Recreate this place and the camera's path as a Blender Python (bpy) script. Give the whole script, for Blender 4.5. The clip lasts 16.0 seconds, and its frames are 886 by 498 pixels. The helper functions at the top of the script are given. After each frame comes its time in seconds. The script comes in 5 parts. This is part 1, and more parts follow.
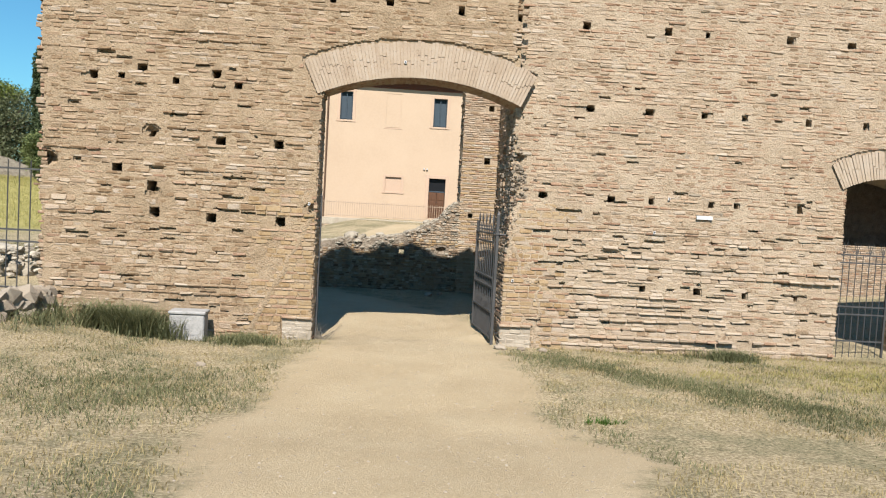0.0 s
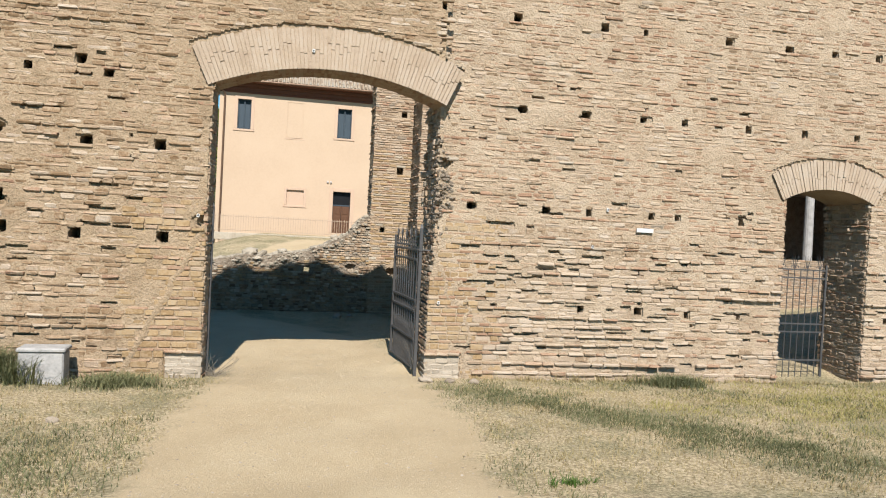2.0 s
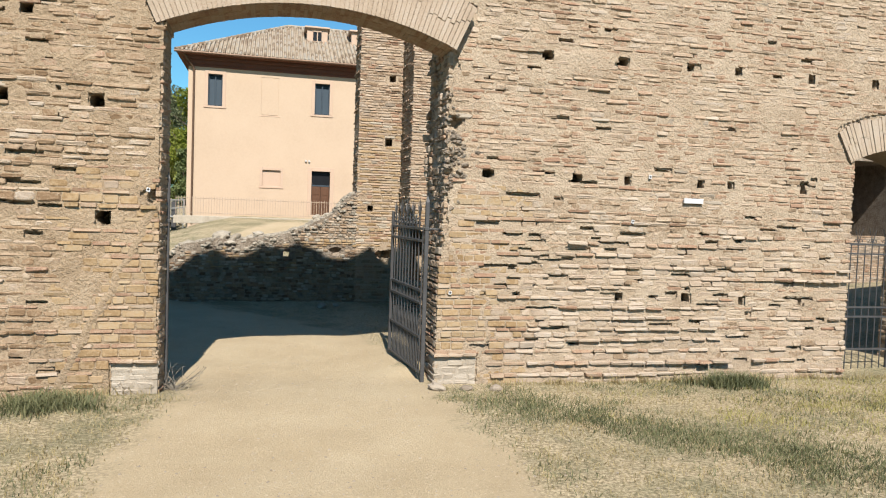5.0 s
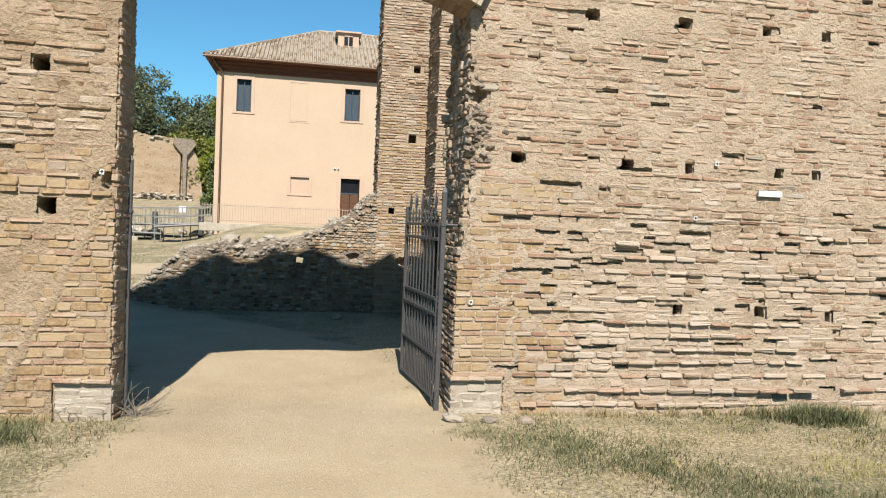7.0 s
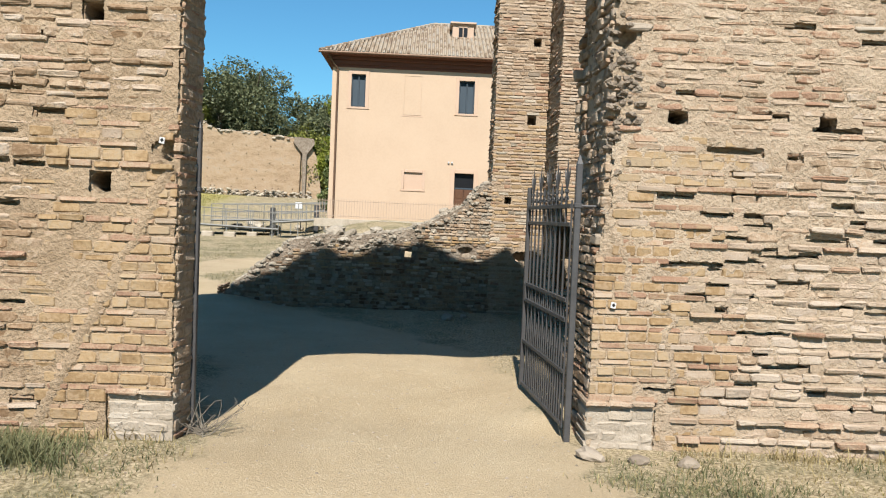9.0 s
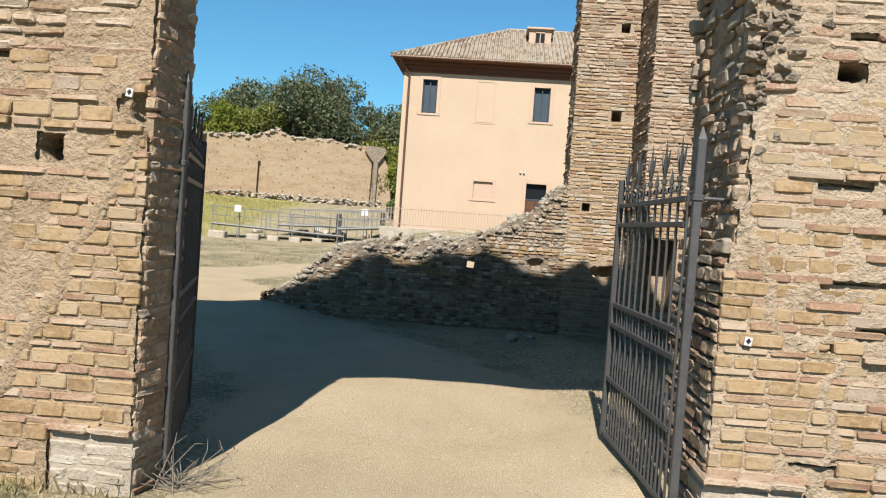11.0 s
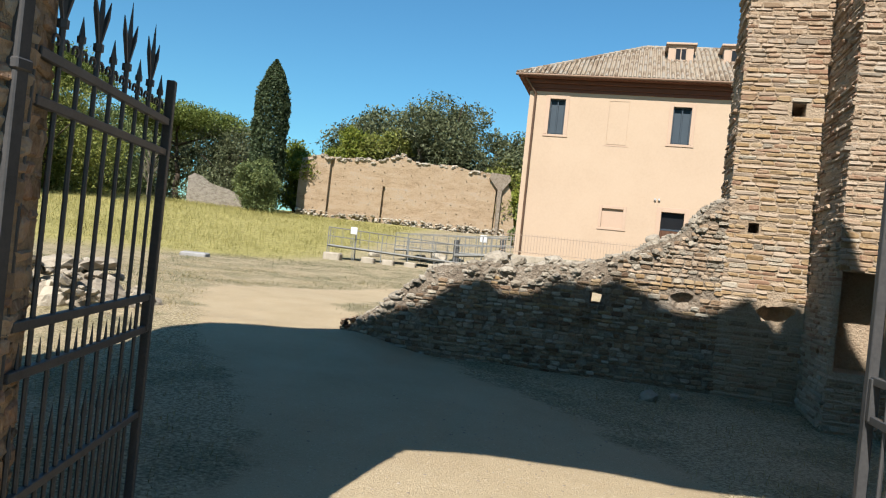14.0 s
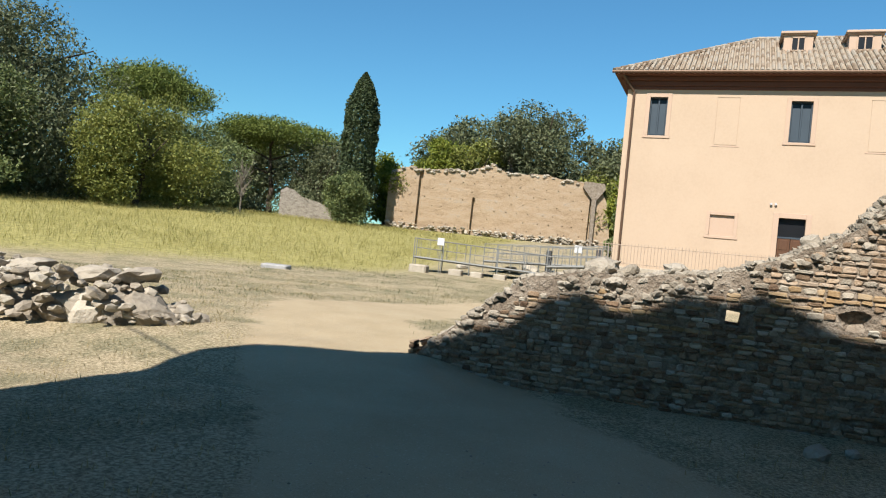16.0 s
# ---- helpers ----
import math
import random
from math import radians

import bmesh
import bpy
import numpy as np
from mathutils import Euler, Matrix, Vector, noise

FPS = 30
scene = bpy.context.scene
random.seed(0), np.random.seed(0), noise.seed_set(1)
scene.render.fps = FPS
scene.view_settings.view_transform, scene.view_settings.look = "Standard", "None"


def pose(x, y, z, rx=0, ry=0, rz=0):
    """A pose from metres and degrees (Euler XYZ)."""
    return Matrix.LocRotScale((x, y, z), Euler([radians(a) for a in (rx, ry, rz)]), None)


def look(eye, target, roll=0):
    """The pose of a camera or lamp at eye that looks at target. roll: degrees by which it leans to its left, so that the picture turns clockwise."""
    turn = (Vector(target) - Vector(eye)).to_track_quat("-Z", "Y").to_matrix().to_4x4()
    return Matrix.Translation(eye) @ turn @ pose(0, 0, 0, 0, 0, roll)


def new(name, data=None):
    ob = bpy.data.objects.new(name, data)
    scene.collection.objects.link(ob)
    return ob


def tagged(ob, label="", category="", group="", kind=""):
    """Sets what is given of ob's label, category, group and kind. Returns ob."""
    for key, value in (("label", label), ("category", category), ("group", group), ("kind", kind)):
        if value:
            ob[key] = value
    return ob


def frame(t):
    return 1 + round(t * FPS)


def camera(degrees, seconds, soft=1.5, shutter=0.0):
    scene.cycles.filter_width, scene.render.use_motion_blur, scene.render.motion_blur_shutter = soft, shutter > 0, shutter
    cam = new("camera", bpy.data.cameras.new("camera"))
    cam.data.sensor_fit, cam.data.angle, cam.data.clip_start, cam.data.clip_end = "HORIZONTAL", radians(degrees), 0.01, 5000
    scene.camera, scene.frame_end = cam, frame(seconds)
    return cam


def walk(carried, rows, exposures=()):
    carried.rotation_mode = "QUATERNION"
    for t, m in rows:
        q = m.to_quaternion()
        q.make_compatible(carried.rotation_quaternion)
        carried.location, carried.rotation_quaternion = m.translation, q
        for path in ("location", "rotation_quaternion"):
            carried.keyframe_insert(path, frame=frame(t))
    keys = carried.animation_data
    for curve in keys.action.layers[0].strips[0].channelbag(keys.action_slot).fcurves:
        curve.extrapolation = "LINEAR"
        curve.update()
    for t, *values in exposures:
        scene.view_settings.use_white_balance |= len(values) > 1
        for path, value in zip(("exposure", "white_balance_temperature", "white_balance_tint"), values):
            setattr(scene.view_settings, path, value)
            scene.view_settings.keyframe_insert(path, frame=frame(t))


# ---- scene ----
cam = camera(63.2, 16.0, soft=1.15)
PATH = [
    (0, (-0.069, -0.883, 2.05), (0.068, 1.109, 1.949), 3.2),
    (0.5, (-0.016, -0.424, 2.018), (0.254, 1.554, 1.904), 3.5),
    (1, (0.015, 0.067, 2.031), (0.648, 1.962, 1.951), 4.4),
    (1.5, (-0.104, 0.439, 2.055), (0.555, 2.327, 2.028), 3.2),
    (2, (-0.164, 0.769, 2.005), (0.238, 2.727, 1.96), 3.0),
    (2.5, (-0.244, 1.13, 1.984), (0.12, 3.095, 1.919), 3.6),
    (3, (-0.327, 1.48, 1.947), (-0.028, 3.456, 1.864), 2.5),
    (3.5, (-0.309, 1.811, 1.939), (-0.036, 3.79, 1.843), 2.0),
    (4, (-0.289, 2.163, 1.928), (0.157, 4.11, 1.82), 2.1),
    (4.2, (-0.293, 2.285, 1.938), (0.224, 4.214, 1.823), 1.9),
    (6.3, (0.261, 3.941, 1.75), (0.604, 5.911, 1.691), 2.4),
    (6.5, (0.306, 4.082, 1.725), (0.657, 6.05, 1.665), 2.6),
    (7, (0.382, 4.437, 1.693), (0.747, 6.402, 1.63), 2.4),
    (7.5, (0.466, 4.789, 1.623), (0.639, 6.78, 1.54), 2.2),
    (8, (0.437, 5.182, 1.569), (0.526, 7.178, 1.48), 2.2),
    (8.5, (0.476, 5.619, 1.547), (0.562, 7.614, 1.445), 1.4),
    (9, (0.515, 6.012, 1.544), (0.567, 8.01, 1.463), 2.4),
    (9.5, (0.512, 6.436, 1.526), (0.561, 8.435, 1.49), 3.6),
    (10, (0.56, 6.89, 1.449), (0.438, 8.885, 1.404), 3.9),
    (10.2, (0.58, 7.049, 1.453), (0.433, 9.044, 1.414), 3.9),
    (12.3, (0.641, 8.753, 1.33), (0.511, 10.747, 1.242), 4.6),
    (12.5, (0.665, 8.951, 1.356), (0.471, 10.94, 1.271), 4.4),
    (13, (0.663, 9.452, 1.349), (0.229, 11.403, 1.284), 5.3),
    (13.5, (0.608, 9.791, 1.315), (0.21, 11.751, 1.315), 5.7),
    (14, (0.519, 10.228, 1.27), (0.031, 12.168, 1.269), 6.0),
    (14.5, (0.369, 10.652, 1.29), (-0.262, 12.55, 1.288), 6.8),
    (15, (0.219, 11.219, 1.238), (-0.463, 13.099, 1.237), 7.2),
    (15.5, (0.137, 11.753, 1.238), (-0.617, 13.606, 1.237), 5.7),
    (16, (0.046, 12.227, 1.195), (-0.686, 14.089, 1.204), 5.7),
]
walk(cam, [(t, look(eye, target, roll)) for t, eye, target, roll in PATH], [(0.0, 1.06), (16.0, 1.06)])

# ---- world and light ----
EL, DX = 46.5, 0.086          # sun height in degrees; sideways drift of the light per metre ahead
world = bpy.data.worlds.new("sky")
scene.world = world
world.use_nodes = True
wn = world.node_tree
bg = wn.nodes["Background"]
sky = wn.nodes.new("ShaderNodeTexSky")
sky.sky_type = "NISHITA"
sky.sun_disc = False
sky.sun_elevation = radians(EL)
sky.sun_rotation = radians(180) + math.atan(DX)
sky.altitude = 0
sky.air_density, sky.dust_density, sky.ozone_density = 1.2, 0.15, 1.0
tint = wn.nodes.new("ShaderNodeMix")
tint.data_type, tint.blend_type = "RGBA", "MULTIPLY"
tint.inputs[0].default_value = 1.0
tint.inputs[7].default_value = (0.48, 0.99, 1.25, 1)
wn.links.new(sky.outputs[0], tint.inputs[6])
wn.links.new(tint.outputs[2], bg.inputs[0])
bg.inputs[1].default_value = 0.051
sl = bpy.data.lights.new("sun", "SUN")
sl.energy, sl.angle, sl.color = 5.0, radians(0.53), (1.0, 0.935, 0.865)
sun = new("sun", sl)
sun.matrix_world = look((0, 0, 30), (DX * 10, 10, 30 - 10 * math.tan(radians(EL))))


# ---- materials ----
def mat(name, stops, scale=3.0, fine=40.0, rough=0.9, bump=0.3, bumpd=0.01, per="", spread=0.35, metal=0.0, coord="Object", lo=0.28, hi=0.72, stretch=(1, 1, 1), k=0.55, smear=None):
    """Noise-mixed colours at two scales; per: 'object' or 'island' shifts the value from piece to piece."""
    m = bpy.data.materials.new(name)
    m.use_nodes = True
    nt = m.node_tree
    N, L = nt.nodes, nt.links
    b = N["Principled BSDF"]
    b.inputs["Roughness"].default_value = rough
    b.inputs["Metallic"].default_value = metal
    b.inputs["Specular IOR Level"].default_value = 0.25
    geo = N.new("ShaderNodeNewGeometry")
    mp = N.new("ShaderNodeMapping")
    mp.inputs["Scale"].default_value = stretch
    L.new(geo.outputs["Position"], mp.inputs["Vector"])
    n1, n2 = N.new("ShaderNodeTexNoise"), N.new("ShaderNodeTexNoise")
    for n, s, d in ((n1, scale, 6), (n2, fine, 4)):
        n.inputs["Scale"].default_value = s
        n.inputs["Detail"].default_value = d
        n.inputs["Roughness"].default_value = 0.62
        L.new(mp.outputs[0], n.inputs["Vector"])
    mix = N.new("ShaderNodeMath")
    mix.operation = "MULTIPLY_ADD"
    mix.inputs[1].default_value = 0.45
    L.new(n2.outputs[0], mix.inputs[0])
    half = N.new("ShaderNodeMath")
    half.operation = "MULTIPLY"
    half.inputs[1].default_value = 0.55
    L.new(n1.outputs[0], half.inputs[0])
    L.new(half.outputs[0], mix.inputs[2])
    val = mix.outputs[0]
    if per:
        if per == "object":
            src = N.new("ShaderNodeObjectInfo").outputs["Random"]
        else:
            src = geo.outputs["Random Per Island"]
        add = N.new("ShaderNodeMath")
        add.operation = "MULTIPLY_ADD"
        add.inputs[1].default_value = spread
        L.new(src, add.inputs[0])
        sub = N.new("ShaderNodeMath")
        sub.operation = "SUBTRACT"
        sub.inputs[1].default_value = spread / 2
        L.new(val, sub.inputs[0])
        L.new(sub.outputs[0], add.inputs[2])
        val = add.outputs[0]
    ramp = N.new("ShaderNodeValToRGB")
    el = ramp.color_ramp.elements
    n = len(stops)
    for i, c in enumerate(stops):
        p = lo + (hi - lo) * i / max(1, n - 1)
        e = el[i] if i < 2 else el.new(p)
        e.position, e.color = p, (c[0] * k, c[1] * k, c[2] * k, 1)
    L.new(val, ramp.inputs[0])
    colour = ramp.outputs[0]
    if smear:
        # dark pits in the stone, then lime mortar smeared over its edges
        def mask(sc, lo_, hi_):
            t = N.new("ShaderNodeTexNoise")
            t.inputs["Scale"].default_value, t.inputs["Detail"].default_value, t.inputs["Roughness"].default_value = sc, 8, 0.7
            L.new(geo.outputs["Position"], t.inputs["Vector"])
            r = N.new("ShaderNodeMapRange")
            r.inputs[1].default_value, r.inputs[2].default_value = lo_, hi_
            L.new(t.outputs[0], r.inputs[0])
            return r.outputs[0]
        for f, c in ((mask(38, 0.60, 0.68), (0.20, 0.135, 0.08)), (mask(6.5, 0.54, 0.60), smear)):
            x = N.new("ShaderNodeMix")
            x.data_type = "RGBA"
            amount = N.new("ShaderNodeMath")
            amount.operation = "MULTIPLY"
            amount.inputs[1].default_value = 0.75
            L.new(f, amount.inputs[0])
            L.new(amount.outputs[0], x.inputs[0])
            L.new(colour, x.inputs[6])
            x.inputs[7].default_value = (c[0] * k, c[1] * k, c[2] * k, 1)
            colour = x.outputs[2]
    L.new(colour, b.inputs["Base Color"])
    if bump:
        bp = N.new("ShaderNodeBump")
        bp.inputs["Strength"].default_value = bump
        bp.inputs["Distance"].default_value = bumpd
        L.new(n2.outputs[0], bp.inputs["Height"])
        L.new(bp.outputs[0], b.inputs["Normal"])
    return m


def leafmat(name, stops, trans=0.25):
    m = mat(name, stops, 0.5, 6.0, 0.6, 0, per="island", spread=0.3, k=0.72)
    b = m.node_tree.nodes["Principled BSDF"]
    b.inputs["Specular IOR Level"].default_value = 0.2
    nt = m.node_tree
    tr = nt.nodes.new("ShaderNodeBsdfTranslucent")
    mx = nt.nodes.new("ShaderNodeMixShader")
    mx.inputs[0].default_value = trans
    src = b.inputs["Base Color"].links[0].from_socket
    nt.links.new(src, tr.inputs[0])
    out = nt.nodes["Material Output"]
    nt.links.new(b.outputs[0], mx.inputs[1])
    nt.links.new(tr.outputs[0], mx.inputs[2])
    nt.links.new(mx.outputs[0], out.inputs[0])
    return m


TUFA = ((0.33, 0.233, 0.148), (0.45, 0.328, 0.217), (0.51, 0.383, 0.265), (0.52, 0.428, 0.329))
BROWN = ((0.27, 0.172, 0.095), (0.36, 0.244, 0.146), (0.41, 0.288, 0.182), (0.46, 0.337, 0.225))
CORNER = ((0.35, 0.23, 0.115), (0.44, 0.305, 0.165), (0.48, 0.345, 0.195), (0.47, 0.36, 0.23))
# RUIN: red-brown brick, its colour taken darker to carry the wall's shade
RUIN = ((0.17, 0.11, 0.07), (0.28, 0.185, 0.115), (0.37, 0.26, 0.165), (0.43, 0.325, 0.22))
RED = ((0.38, 0.229, 0.148), (0.47, 0.314, 0.207), (0.52, 0.375, 0.254), (0.53, 0.416, 0.302))
PALE = ((0.49, 0.376, 0.27), (0.55, 0.432, 0.318), (0.59, 0.472, 0.355), (0.61, 0.507, 0.398))
GREY = ((0.30, 0.245, 0.185), (0.42, 0.35, 0.265), (0.50, 0.43, 0.34))
M_tufa = mat("tufa blocks", TUFA, 2.5, 26, per="island", spread=0.20, smear=(0.60, 0.48, 0.345), bump=1.0, bumpd=0.02, lo=0.39, hi=0.61)
M_red = mat("red roman brick", RED, 2.5, 45, per="island", spread=0.24, smear=(0.60, 0.48, 0.345), bump=0.9, bumpd=0.016, lo=0.39, hi=0.61)
M_pale = mat("pale roman brick", PALE, 2.5, 45, per="island", spread=0.20, smear=(0.60, 0.48, 0.345), bump=0.9, bumpd=0.016, lo=0.39, hi=0.61)
M_grey = mat("grey rubble stone", GREY, 3, 40, per="island", spread=0.4, bump=0.7, bumpd=0.015)
M_tufa_o = mat("tufa block single", CORNER, 2.5, 26, smear=(0.48, 0.345, 0.21), per="object", spread=0.18, bump=0.6, bumpd=0.016, lo=0.39, hi=0.61)
M_red_o = mat("brick single", RED, 2.5, 60, smear=(0.48, 0.345, 0.21), per="object", spread=0.26, bump=0.5, bumpd=0.012, lo=0.39, hi=0.61)
M_pale_o = mat("pale brick single", PALE, 2.5, 60, k=0.51, smear=(0.58, 0.46, 0.335), per="object", spread=0.09, bump=0.5, bumpd=0.012, lo=0.39, hi=0.61)
M_ruin = mat("shade-darkened weathered brick", RUIN, 2.5, 50, per="island", spread=0.3, bump=0.8, bumpd=0.02, lo=0.36, hi=0.64)
M_ruin_o = mat("shade-darkened weathered brick single", RUIN, 2.5, 50, per="object", spread=0.3, bump=0.8, bumpd=0.02, lo=0.36, hi=0.64)
M_mortar = mat("lime mortar", ((0.40, 0.295, 0.195), (0.53, 0.415, 0.29), (0.62, 0.505, 0.37)), 1.8, 32, bump=1.0, bumpd=0.03, lo=0.34, hi=0.66)
M_brownb = mat("brown weathered brick", BROWN, 2.5, 40, per="island", spread=0.22, smear=(0.52, 0.40, 0.27), bump=0.7, bumpd=0.016, lo=0.39, hi=0.61)
M_mortar_l = mat("brown weathered mortar", ((0.32, 0.23, 0.142), (0.46, 0.342, 0.22), (0.56, 0.435, 0.295)), 1.8, 32, bump=1.0, bumpd=0.03, lo=0.34, hi=0.66)
M_core = mat("rubble core", ((0.20, 0.155, 0.115), (0.35, 0.285, 0.215), (0.48, 0.415, 0.33)), 4.0, 18, bump=1.0, bumpd=0.06, lo=0.36, hi=0.64)
M_white = mat("weathered marble", ((0.28, 0.275, 0.265), (0.47, 0.46, 0.44), (0.60, 0.59, 0.56)), 6, 30, rough=0.7, bump=0.4)
M_plinth = mat("whitewashed footing", ((0.40, 0.34, 0.26), (0.53, 0.455, 0.355), (0.62, 0.55, 0.45)), 3, 40, per="island", spread=0.2, bump=0.8, bumpd=0.015)
M_plaster = mat("apricot plaster", ((0.61, 0.46, 0.325), (0.67, 0.51, 0.365), (0.70, 0.54, 0.39)), 0.45, 9, rough=0.92, bump=0.08)
M_trim = mat("pale plaster trim", ((0.63, 0.455, 0.33), (0.69, 0.51, 0.38)), 1.0, 12, rough=0.9, bump=0.05)
M_brown = mat("brown cornice paint", ((0.16, 0.065, 0.04), (0.22, 0.09, 0.055)), 1.5, 14, rough=0.8, bump=0.1)
M_copper = mat("brown drainpipe metal", ((0.14, 0.08, 0.05), (0.22, 0.14, 0.09)), 3, 20, rough=0.5, bump=0.05, metal=0.3)
M_tile = mat("clay roof tiles", ((0.25, 0.18, 0.12), (0.39, 0.30, 0.21), (0.48, 0.40, 0.30), (0.42, 0.37, 0.30)), 1.2, 9, per="island", spread=0.6, bump=0.3)
M_shutter = mat("blue grey shutter", ((0.045, 0.065, 0.085), (0.07, 0.10, 0.125)), 2, 20, rough=0.5, bump=0.05)
M_dark = mat("dark window void", ((0.012, 0.013, 0.015), (0.02, 0.021, 0.024)), 2, 20, rough=0.3, bump=0)
M_wood = mat("brown wooden door", ((0.10, 0.045, 0.022), (0.17, 0.08, 0.04)), 3, 30, rough=0.6, stretch=(6, 6, 0.6))
M_iron = mat("dark grey painted iron", ((0.065, 0.065, 0.066), (0.105, 0.105, 0.106), (0.14, 0.135, 0.13)), 5, 60, rough=0.5, bump=0.15, bumpd=0.002, metal=0.2)
M_galv = mat("galvanised steel", ((0.30, 0.30, 0.28), (0.42, 0.42, 0.39)), 4, 40, rough=0.5, bump=0.05, metal=0.2)
M_deck = mat("dark grating deck", ((0.06, 0.065, 0.07), (0.10, 0.105, 0.11)), 3, 40, rough=0.7, bump=0.2)
M_rust = mat("pale brown painted fence", ((0.48, 0.37, 0.27), (0.60, 0.47, 0.35)), 4, 40, rough=0.7, bump=0.1)
M_sign = mat("white enamel sign", ((0.74, 0.74, 0.73), (0.82, 0.82, 0.81)), 2, 20, rough=0.4, bump=0)
M_black = mat("black print", ((0.02, 0.02, 0.02), (0.03, 0.03, 0.03)), 2, 20, rough=0.6, bump=0)
M_bark = mat("grey brown bark", ((0.06, 0.045, 0.03), (0.14, 0.11, 0.08)), 3, 20, rough=0.95, bump=0.8, bumpd=0.04, stretch=(1, 1, 0.3))
M_bare = mat("bare pale twigs", ((0.20, 0.17, 0.13), (0.32, 0.28, 0.22)), 3, 20, rough=0.95, bump=0.2)
M_stone = mat("limestone rubble", ((0.34, 0.29, 0.22), (0.52, 0.455, 0.355), (0.66, 0.595, 0.48)), 3, 18, per="island", spread=0.4, bump=0.9, bumpd=0.03)
M_stone_o = mat("limestone rubble stone", ((0.34, 0.29, 0.22), (0.52, 0.455, 0.355), (0.66, 0.595, 0.48)), 3, 18, per="object", spread=0.4, bump=0.9, bumpd=0.03)
M_crown = mat("weathered rubble crown", ((0.26, 0.225, 0.175), (0.44, 0.385, 0.30), (0.60, 0.54, 0.44)), 3, 22, per="island", spread=0.3, bump=1.0, bumpd=0.04)
M_cable = mat("pale cable sheath", ((0.4, 0.42, 0.44), (0.5, 0.52, 0.54)), 3, 20, rough=0.6, bump=0)
L_pine = leafmat("stone pine needles", ((0.075, 0.105, 0.02), (0.15, 0.19, 0.04), (0.24, 0.285, 0.07)))
L_oak = leafmat("holm oak leaves", ((0.07, 0.085, 0.042), (0.14, 0.16, 0.08), (0.23, 0.25, 0.13)))
L_green = leafmat("mid green leaves", ((0.085, 0.115, 0.04), (0.165, 0.205, 0.075), (0.26, 0.30, 0.12)))
L_lime = leafmat("yellow green leaves", ((0.10, 0.14, 0.018), (0.21, 0.25, 0.035), (0.36, 0.38, 0.07)), 0.4)
L_olive = leafmat("olive brown leaves", ((0.115, 0.14, 0.03), (0.22, 0.24, 0.055), (0.33, 0.34, 0.095)))
L_cyp = leafmat("cypress foliage", ((0.035, 0.055, 0.026), (0.075, 0.105, 0.048), (0.13, 0.17, 0.08)), 0.3)
L_dry = leafmat("straw grass blades", ((0.28, 0.215, 0.10), (0.42, 0.34, 0.17), (0.52, 0.435, 0.24)), 0.35)
L_grass = leafmat("dull green grass blades", ((0.08, 0.095, 0.045), (0.17, 0.18, 0.085), (0.28, 0.27, 0.14)), 0.35)
L_yel = leafmat("yellow meadow grass", ((0.24, 0.225, 0.07), (0.40, 0.365, 0.12), (0.53, 0.47, 0.20)), 0.4)
L_fresh = leafmat("fresh green weed leaves", ((0.06, 0.12, 0.02), (0.11, 0.20, 0.035)), 0.35)


